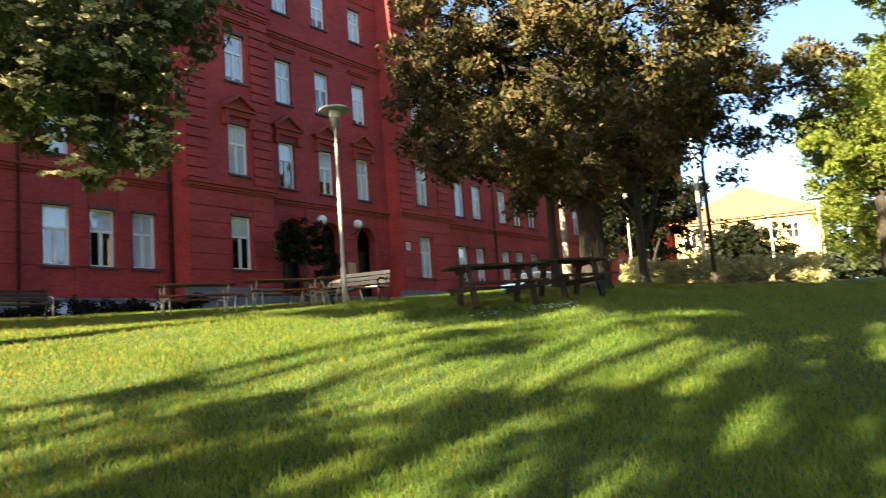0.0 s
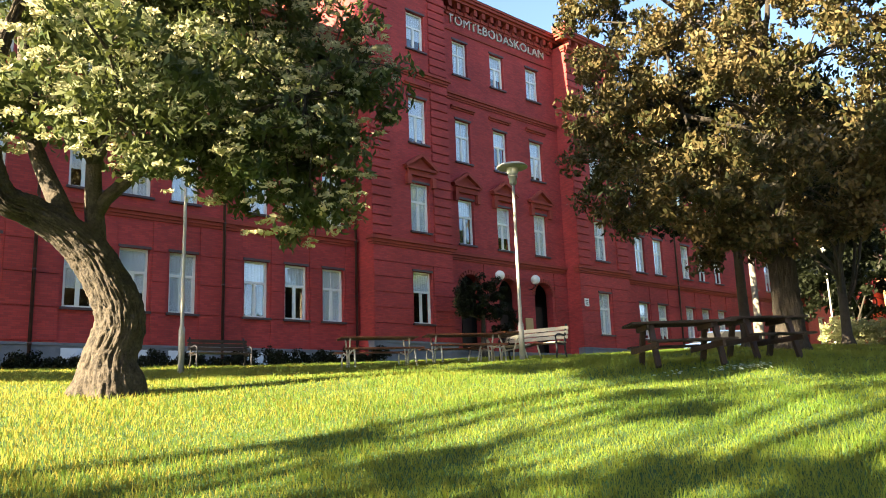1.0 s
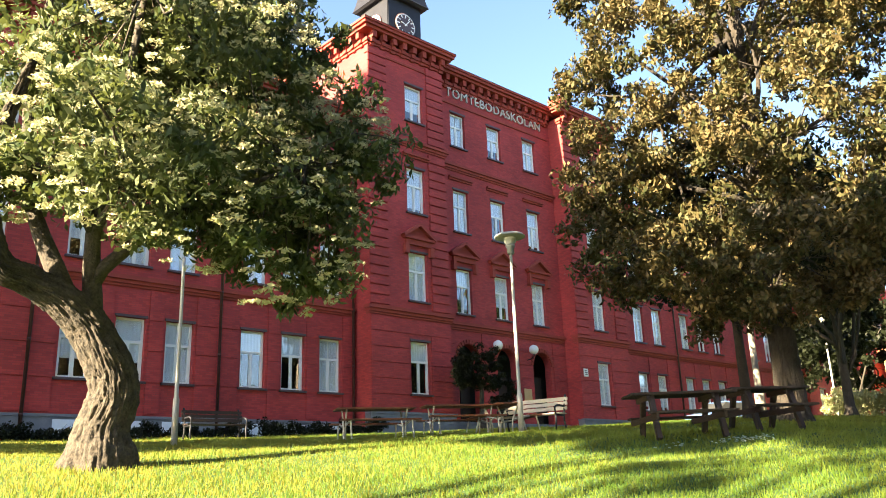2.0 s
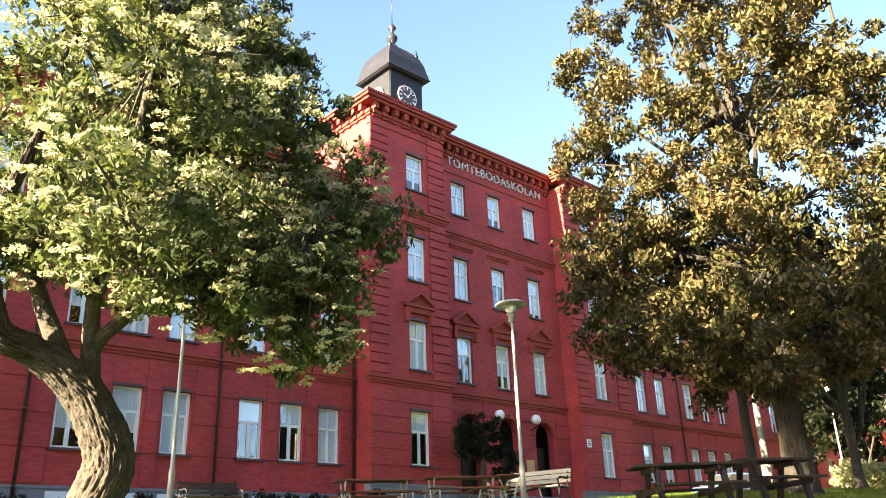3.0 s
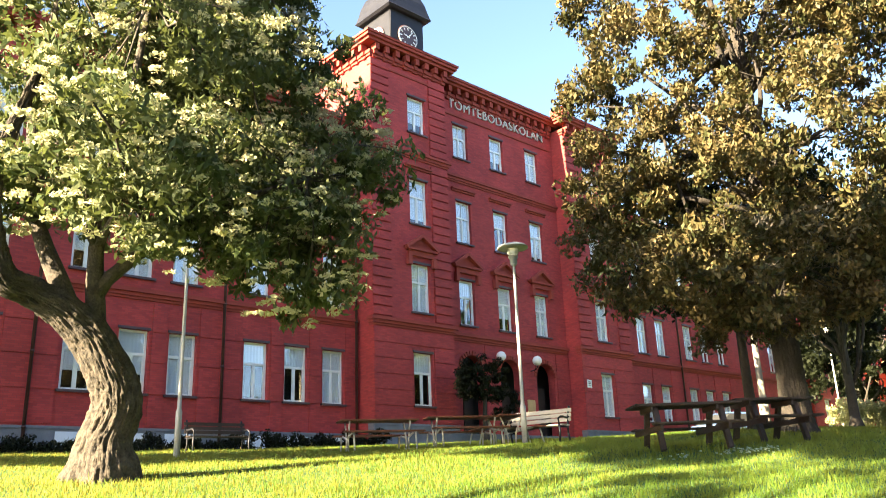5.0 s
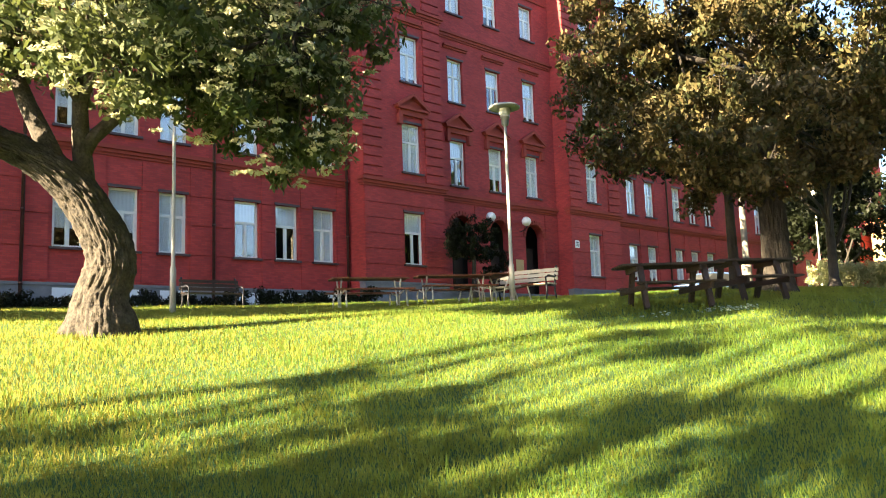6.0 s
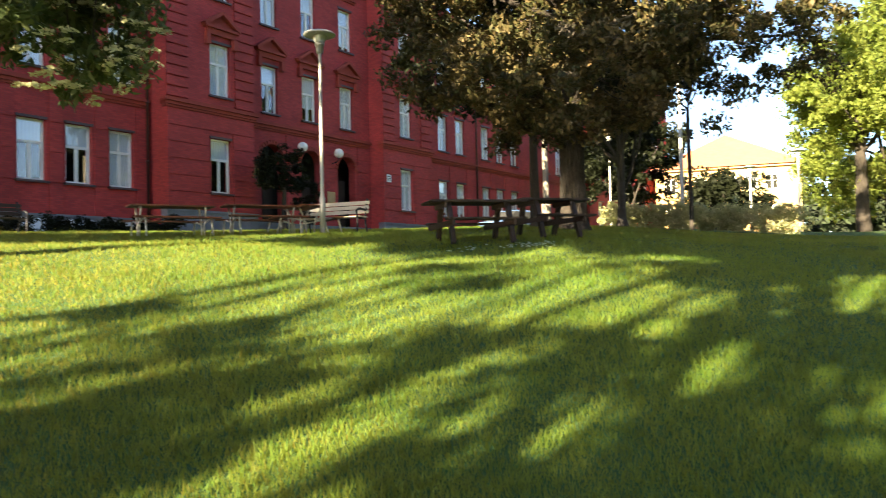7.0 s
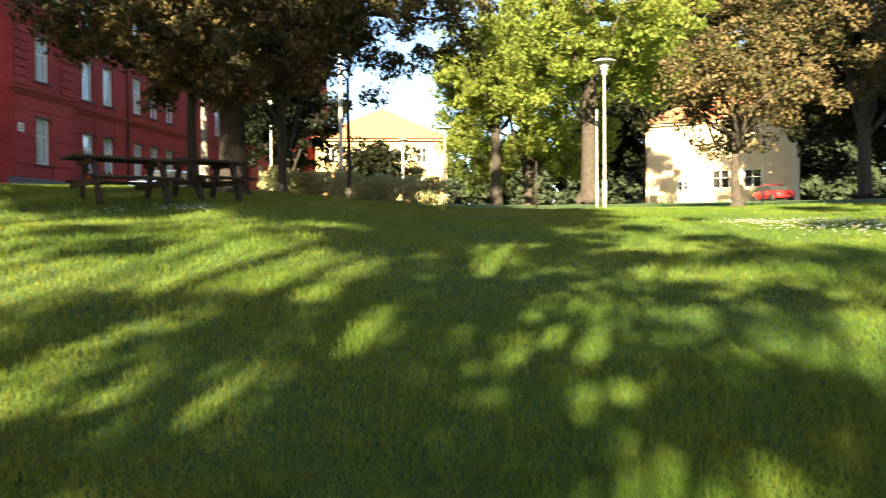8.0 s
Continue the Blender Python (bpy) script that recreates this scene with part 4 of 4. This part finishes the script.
lamp_post("slim dark post on the far lawn", 83.8, 60, 3.2, True, 0.05, METAL)
lamp_post("slim dark post in front of the cream house", 102.0, 40, 2.6, False, 0.04, METAL)
lamp_post("slim sapling stake on the lawn", 87.0, 34, 2.1, False, 0.03, WOODD)

# young tree in front of the hedge
sx, sy = polar(73.8, 31)
sz = gz(sx, sy)
simple_tree("young slim tree with sparse leaves", 73.8, 31, 6.8, 4.4, 1.1, LEAF_D, BARKD, 50, trunk_r=0.07, spacing=0.8, per=20, size=0.1, twigs=12)

# ---- hedge ----
rh = np.random.default_rng(8)
hl = []
for i in range(26):
    t = i / 25
    az, r = 68.4 + 12.0 * t, 38.0 - 3.5 * t
    x, y = polar(az, r)
    hl.append((x, y, gz(x, y) + 0.55 + 0.08 * math.sin(i * 1.9), 0.6, 0.6, 0.6 + 0.12 * math.sin(i * 2.7)))
hedge = thing("hedge", "low pale-leaved flowering hedge with sunlight put into its colour", "hedge", Matrix.Translation((hl[0][0], hl[0][1], gz(hl[0][0], hl[0][1]))))
for i in range(0, 26, 3):
    cen, rad_ = lobes_to_clumps(rh, hl[i:i + 3], 0.3)
    bush = mesh_of("bush", leaves(rh, cen, rad_, 44, 0.06, 0.9, 0.0) - np.array(hedge.location), LEAF_H)
    bush.parent = hedge

# low planting along the wing, its shade put into the dark leaf colour
rh = np.random.default_rng(9)
hl = []
for i in range(40):
    x = 2 + 19 * i / 39
    y = 26.9 + 0.3 * math.sin(i * 1.7)
    hl.append((x, y, gz(x, y) + 0.08, 0.6, 0.5, 0.34 + 0.14 * math.sin(i * 2.3)))
cen, rad_ = lobes_to_clumps(rh, hl, 0.36)
tagged(mesh_of("planting_bed", leaves(rh, cen, rad_, 75, 0.06, 0.9, 0), LEAF_D), "low shrubs along the plinth, coloured dark for shade", "shrubs")

# clipped round tree by the entrance, leaf colour darkened for shade
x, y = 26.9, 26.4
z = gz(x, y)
tree("round-crowned small tree by the entrance, leaves coloured dark for shade", [(x, y, z - 0.1, 0.16), (x, y, z + 0.8, 0.11), (x + 0.05, y, z + 2.2, 0.09)], [limb(rg, (x, y, z + 1.8), (x + 0.3, y, z + 3), 0.06, 0.02)],
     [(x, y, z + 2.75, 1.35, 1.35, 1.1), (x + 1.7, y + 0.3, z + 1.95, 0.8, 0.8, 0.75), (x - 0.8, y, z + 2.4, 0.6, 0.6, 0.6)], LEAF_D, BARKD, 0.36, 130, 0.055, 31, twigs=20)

# ---- picnic tables and benches ----


def tube_table(at, turn, length):
    """Folding beer-garden set: brown top and two benches on bent pale tubes."""
    ob = thing("picnic_table", "brown wooden picnic table with benches on pale steel tube legs", "picnic table", at @ pose(0, 0, 0, 0, 0, turn), group="tube-legged picnic tables")
    L = length / 2
    for y0 in (-0.36, -0.12, 0.12):
        part("table_board", soft_box(-L, L, y0 + 0.005, y0 + 0.235, 0.71, 0.75), WOODB, ob)
    for s in (-1, 1):
        part("bench_seat", soft_box(-L, L, s * 0.72 - 0.14, s * 0.72 + 0.14, 0.41, 0.45), WOODB, ob)
    for e in (-1, 1):
        x = e * (L - 0.22)
        for s in (-1, 1):
            bm = bmesh.new()
            tube(bm, [(x, s * 0.10, 0.0, 0.022), (x, s * 0.12, 0.3, 0.022), (x, s * 0.22, 0.55, 0.022), (x, s * 0.30, 0.71, 0.022)], 8)
            part("leg", bm, STEEL, ob)
            bm = bmesh.new()
            tube(bm, [(x, s * 0.86, 0.0, 0.022), (x, s * 0.80, 0.25, 0.022), (x, s * 0.76, 0.41, 0.022)], 8)
            tube(bm, [(x, s * 0.58, 0.41, 0.02), (x, s * 0.3, 0.36, 0.02), (x, s * 0.13, 0.33, 0.02)], 8)
            part("bench_leg", bm, STEEL, ob)
    return ob


def heavy_table(at, turn, length, size=0.92):
    ob = thing("picnic_table", "dark-stained heavy wooden picnic table with attached benches", "picnic table", at @ pose(0, 0, 0, 0, 0, turn) @ Matrix.Scale(size, 4), group="dark picnic tables")
    L = length / 2
    for k in range(5):
        y0 = -0.40 + 0.16 * k
        part("table_board", soft_box(-L, L, y0 + 0.006, y0 + 0.154, 0.71, 0.755), WOODD, ob)
    for s in (-1, 1):
        for k in range(2):
            y0 = s * 0.74 - 0.14 + 0.14 * k
            part("seat_board", soft_box(-L * 0.8, L * 0.8, y0 + 0.005, y0 + 0.135, 0.37, 0.41), WOODD, ob)
    for e in (-1, 1):
        x = e * (L - 0.35)
        for s in (-1, 1):
            a = math.atan2(0.34, 0.71)
            part("leg", soft_box(-0.045, 0.045, -0.05, 0.05, -0.42, 0.38, 0.01, Matrix.Translation((x, s * 0.40, 0.36)) @ pose(0, 0, 0, s * 22, 0, 0)), WOODD, ob)
        part("seat_beam", soft_box(x - 0.1, x - 0.05, -0.88, 0.88, 0.275, 0.37), WOODD, ob)
        part("top_beam", soft_box(x - 0.1, x - 0.05, -0.38, 0.38, 0.62, 0.71), WOODD, ob)
    return ob


def place(az, r):
    x, y = polar(az, r)
    return Matrix.Translation((x, y, gz(x, y) - 0.01))


tube_table(place(38.05, 19.8), -25, 1.9)
tube_table(place(44.0, 20.9), -28, 1.95)
tube_table(place(46.9, 21.6), 60, 1.5)
heavy_table(place(58.9, 13.5), -42, 1.8)
heavy_table(place(64.1, 14.9), -36, 1.5)


def bench(at, turn, wood, label):
    ob = thing("park_bench", label, "bench", at @ pose(0, 0, 0, 0, 0, turn))
    for k in range(3):
        part("seat_slat", soft_box(-0.95, 0.95, -0.22 + 0.15 * k, -0.09 + 0.15 * k, 0.43, 0.465), wood, ob)
    for k in range(3):
        part("back_slat", soft_box(-0.95, 0.95, 0.25 + 0.03 * k, 0.285 + 0.03 * k, 0.55 + 0.12 * k, 0.65 + 0.12 * k), wood, ob)
    for s in (-1, 1):
        bm = bmesh.new()
        for pts in ([(0, -0.28, 0), (0, -0.22, 0.25), (0, -0.24, 0.42)], [(0, 0.34, 0), (0, 0.24, 0.25), (0, 0.24, 0.45), (0, 0.30, 0.7), (0, 0.38, 0.95)], [(0, -0.24, 0.40), (0, 0.0, 0.41), (0, 0.25, 0.40)], [(0, -0.24, 0.42), (0, -0.27, 0.6), (0, -0.1, 0.66), (0, 0.28, 0.64)]):
            tube(bm, [(s * 0.86, p[1], p[2], 0.028) for p in pts], 8)
        part("iron_end", bm, METAL, ob, "black cast-iron bench end")
    return ob


bench(place(48.9, 21.9), -78, PALEW, "park bench with pale wooden slats and black iron ends")
bench(place(27.4, 25.5), -5, WOODD, "dark wooden park bench beside the wall planting")

# globe lamps at the entrance
for gx in (30.35, 33.15):
    ob = thing("wall_lamp", "white glass globe lamp on a wall bracket", "lamp", Matrix.Translation((gx, YC - 0.05, 8.3)), group="entrance globe lamps")
    bm = bmesh.new()
    bmesh.ops.create_uvsphere(bm, u_segments=20, v_segments=12, radius=0.26, matrix=Matrix.Translation((0, -0.5, 0.05)))
    for f_ in bm.faces:
        f_.smooth = True
    part("globe", bm, GLOBE, ob)
    bm = bmesh.new()
    tube(bm, [(0, 0.0, -0.45, 0.025), (0, -0.3, -0.42, 0.025), (0, -0.5, -0.3, 0.025), (0, -0.5, -0.2, 0.06)], 8)
    part("bracket", bm, METAL, ob)
# notices
bm = soft_box(-0.2, 0.2, -0.03, 0.0, -0.22, 0.22, 0.008)
sg = link("wall_sign", bm, WHITE)
sg.matrix_world = Matrix.Translation((36.95, YB - 0.05, 7.3))
tagged(sg, "small white square sign on the brick wall", "sign")
bm = bmesh.new()
for k in range(3):
    box(bm, -0.12, 0.12, -0.034, -0.031, 0.08 - 0.1 * k, 0.12 - 0.1 * k)
part("sign_bars", bm, METAL, sg)
bm = soft_box(-0.3, 0.3, -0.05, 0.0, -0.4, 0.4, 0.01)
nb = link("notice_board", bm, YELLOW)
nb.matrix_world = Matrix.Translation((33.0, YC - 0.06, 5.9))
tagged(nb, "small ochre notice board between the arches", "notice board")

# ---- cars ----


def car(label, at, turn, paint):
    ob = thing("car", label, "car", at @ pose(0, 0, 0, 0, 0, turn))
    sec = ((-2.1, 0.35, 0.62, 0.70), (-2.0, 0.28, 0.80, 0.80), (-1.2, 0.25, 0.92, 0.86), (0.9, 0.25, 0.95, 0.87), (1.95, 0.28, 0.88, 0.82), (2.1, 0.4, 0.75, 0.74))
    bm = bmesh.new()
    rings = [[bm.verts.new(p) for p in ((x, -w * 0.9, lo), (x, -w, (lo + hi) / 2), (x, -w * 0.9, hi), (x, w * 0.9, hi), (x, w, (lo + hi) / 2), (x, w * 0.9, lo))] for x, lo, hi, w in sec]
    for a, b in zip(rings, rings[1:]):
        for k in range(6):
            bm.faces.new((a[k], a[(k + 1) % 6], b[(k + 1) % 6], b[k]))
    bm.faces.new(rings[0]), bm.faces.new(rings[-1])
    bmesh.ops.bevel(bm, geom=bm.edges[:], offset=0.04, segments=2, affect="EDGES")
    part("body", bm, paint, ob)
    for nm, hw, z0, z1, x0, x1, x2, x3, mt in (("window_band", 0.76, 0.92, 1.36, -1.35, -0.55, 1.1, 1.85, RUBBER), ("roof", 0.64, 1.36, 1.44, -0.62, -0.4, 0.95, 1.2, paint)):
        bm = bmesh.new()
        lo = [bm.verts.new(p) for p in ((x0, -hw, z0), (x3, -hw, z0), (x3, hw, z0), (x0, hw, z0))]
        hi = [bm.verts.new(p) for p in ((x1, -hw * 0.84, z1), (x2, -hw * 0.84, z1), (x2, hw * 0.84, z1), (x1, hw * 0.84, z1))]
        for k in range(4):
            bm.faces.new((lo[k], lo[(k + 1) % 4], hi[(k + 1) % 4], hi[k]))
        bm.faces.new(hi), bm.faces.new(lo)
        part(nm, bm, mt, ob)
    for x in (-1.35, 1.3):
        for s in (-1, 1):
            bm = bmesh.new()
            lathe(bm, [(0.2, -0.1), (0.31, -0.1), (0.32, 0.0), (0.31, 0.1), (0.2, 0.1)], sides=18)
            part("wheel", bm, RUBBER, ob).matrix_basis = pose(x, s * 0.8, 0.32, 90, 0, 0)
    return ob


car("blue parked car in front of the building", place(61.7, 43), -12, CARBLUE)
car("red parked car beside the cream house", place(102.6, 70), 15, CARRED)

# ---- far houses ----


def house(label, at, turn, w, d, h, rise, wallm, wins_front, wins_side, win, doors=(), flip=1):
    """House with its front along +x from the corner, facing -y; a side wall runs back along +y at x = w."""
    ob = thing("house", label, "house", at @ pose(0, 0, 0, 0, 0, turn))
    holes = [(x - win[0] / 2, x + win[0] / 2, z, z + win[1]) for x, z in wins_front] + [(x - 0.55, x + 0.55, 0.1, 2.2) for x in doors]
    bm = bmesh.new()
    wall(bm, 0, w, -2.5, h, 0, holes, 0.2)
    part("wall", bm, wallm, ob)
    bm = bmesh.new()
    wall(bm, 0, d, -2.5, h, 0, [(x - win[0] / 2, x + win[0] / 2, z, z + win[1]) for x, z in wins_side], 0.2)
    bmesh.ops.transform(bm, matrix=pose(w, 0, 0, 0, 0, 90), verts=bm.verts[:])
    part("side_wall", bm, wallm, ob)
    # black block fills the house in place of unlit rooms
    bm = bmesh.new()
    box(bm, 0.25, w - 0.25, 0.25, d, -2.5, h - 0.05)
    part("unlit_backing", bm, ROOM, ob)
    bm = bmesh.new()
    box(bm, 0, 0.2, 0, d, -2.5, h)
    part("side_wall", bm, wallm, ob)
    e = 0.5
    bm = bmesh.new()
    a = [bm.verts.new(p) for p in ((-e, -e, h), (w + e, -e, h), (w + e, d + e, h), (-e, d + e, h))]
    b = [bm.verts.new(p) for p in ((min(w, d) / 2, d / 2, h + rise), (w - min(w, d) / 2, d / 2, h + rise))] if w >= d else [bm.verts.new(p) for p in ((w / 2, w / 2, h + rise), (w / 2, d - w / 2, h + rise))]
    if w >= d:
        bm.faces.new((a[0], a[1], b[1], b[0])), bm.faces.new((a[2], a[3], b[0], b[1])), bm.faces.new((a[1], a[2], b[1])), bm.faces.new((a[3], a[0], b[0]))
    else:
        bm.faces.new((a[0], a[1], b[0])), bm.faces.new((a[1], a[2], b[1], b[0])), bm.faces.new((a[2], a[3], b[1])), bm.faces.new((a[3], a[0], b[0], b[1]))
    bm.faces.new(a[::-1])
    part("roof", bm, TILE, ob)
    bm = bmesh.new()
    box(bm, -0.3, w + 0.3, -0.3, -0.004, h - 0.22, h - 0.02)
    box(bm, w + 0.004, w + 0.3, -0.3, d, h - 0.22, h - 0.02)
    part("eave", bm, wallm, ob)

    def put(m, ww, hh):
        f = 0.07
        bm = bmesh.new()
        for q in ((-ww / 2, -ww / 2 + f, 0, hh), (ww / 2 - f, ww / 2, 0, hh), (-ww / 2, ww / 2, 0, f), (-ww / 2, ww / 2, hh - f, hh), (-0.04, 0.04, 0, hh), (-ww / 2, ww / 2, hh * 0.55, hh * 0.55 + 0.06)):
            box(bm, q[0], q[1], 0.05, 0.12, q[2], q[3])
        p = part("window", bm, WHITE, ob)
        p.matrix_basis = m
        bm = bmesh.new()
        box(bm, -ww / 2 + f, ww / 2 - f, 0.09, 0.095, f, hh - f)
        g = part("pane", bm, GLASS, p)
        g.visible_shadow = False
    for x, z in wins_front:
        put(Matrix.Translation((x, 0, z)), *win)
    for x, z in wins_side:
        put(pose(w, x, z, 0, 0, 90), *win)
    for x in doors:
        bm = bmesh.new()
        box(bm, -0.55, 0.55, 0.02, 0.1, 0, 2.1)
        dr = part("door", bm, WHITE, ob, "white door with glazed upper panels")
        dr.matrix_basis = Matrix.Translation((x, 0, 0.1))
        bm = bmesh.new()
        for q in (-0.25, 0.25):
            for k in (0, 1):
                box(bm, q - 0.14, q + 0.14, 0.0, 0.019, 1.2 + 0.36 * k, 1.5 + 0.36 * k)
        part("glazing", bm, ROOM, dr)
    return ob


# yellow two-storey house: front faces the lawn, side recedes
hx, hy = polar(80.7, 84)
fx, fy = polar(71.5, 84)
ln = math.hypot(hx - fx, hy - fy)
tn = math.degrees(math.atan2(hy - fy, hx - fx))
yz = 5.4
house("yellow rendered two-storey house with an orange tiled roof", Matrix.Translation((fx, fy, yz)), tn, ln, 26, 6.3, 4.2, YELLOW,
      [(x, z) for x in (1.5, 4.3, 7.1, 9.0, 10.9) for z in (0.9, 3.9)] , [(1.8 + 3.0 * k, z) for k in range(8) for z in (0.9, 3.9)], (1.1, 1.45))
wx, wy = polar(94.5, 78)
vx, vy = polar(103.8, 76)
ln = math.hypot(vx - wx, vy - wy)
tn = math.degrees(math.atan2(vy - wy, vx - wx))
house("cream rendered house with white windows and door", Matrix.Translation((wx, wy, 4.45)), tn, ln, 8, 7.4, 2.8, CREAM, [(6.7, 1.3), (9.4, 1.3)], [], (1.5, 1.6), doors=(3.4,))

# ---- far woods, one joined crown mass beyond everything ----
rf = np.random.default_rng(30)
wl = []
for i in range(70):
    az = -20 + 150 * i / 69 + rf.uniform(-1, 1)
    r = 130 + rf.uniform(0, 25)
    x, y = polar(az, r)
    h = rf.uniform(8, 13)
    wl.append((x, y, gz(x, y) + h * 0.42, 5.5, 5.5, h * 0.58))
cen, rad_ = lobes_to_clumps(rf, wl, 2.2)
tagged(mesh_of("far_woods", leaves(rf, cen, rad_, 60, 0.75, 0.95, 0), WOODS), "distant dark green woods behind the houses", "woods", kind="stuff")

# ---- daisies ----
rd = np.random.default_rng(33)
pts = []
for az, r, n, s in ((62.8, 12.3, 60, 0.28), (58.5, 12.0, 14, 0.15), (104.5, 15.0, 160, 0.9), (108, 14.5, 160, 0.9), (101.5, 15.8, 60, 0.5)):
    x, y = polar(az, r)
    pts.append(np.stack([x + rd.normal(0, s, n), y + rd.normal(0, s * 0.7, n)], 1))
pts = np.concatenate(pts)
zz = ground_z(pts[:, 0], pts[:, 1]) + rd.uniform(0.05, 0.09, len(pts))
k = 6
ang = np.linspace(0, 2 * np.pi, k, endpoint=False)
dv = np.stack([np.stack([pts[:, 0] + 0.022 * np.cos(a), pts[:, 1] + 0.022 * np.sin(a), zz + 0.012 * np.sin(a * 2 + 1)], 1) for a in ang], 1)
tagged(mesh_of("daisies", dv, PETAL), "patches of small white daisies in the lawn", "flowers", kind="stuff")
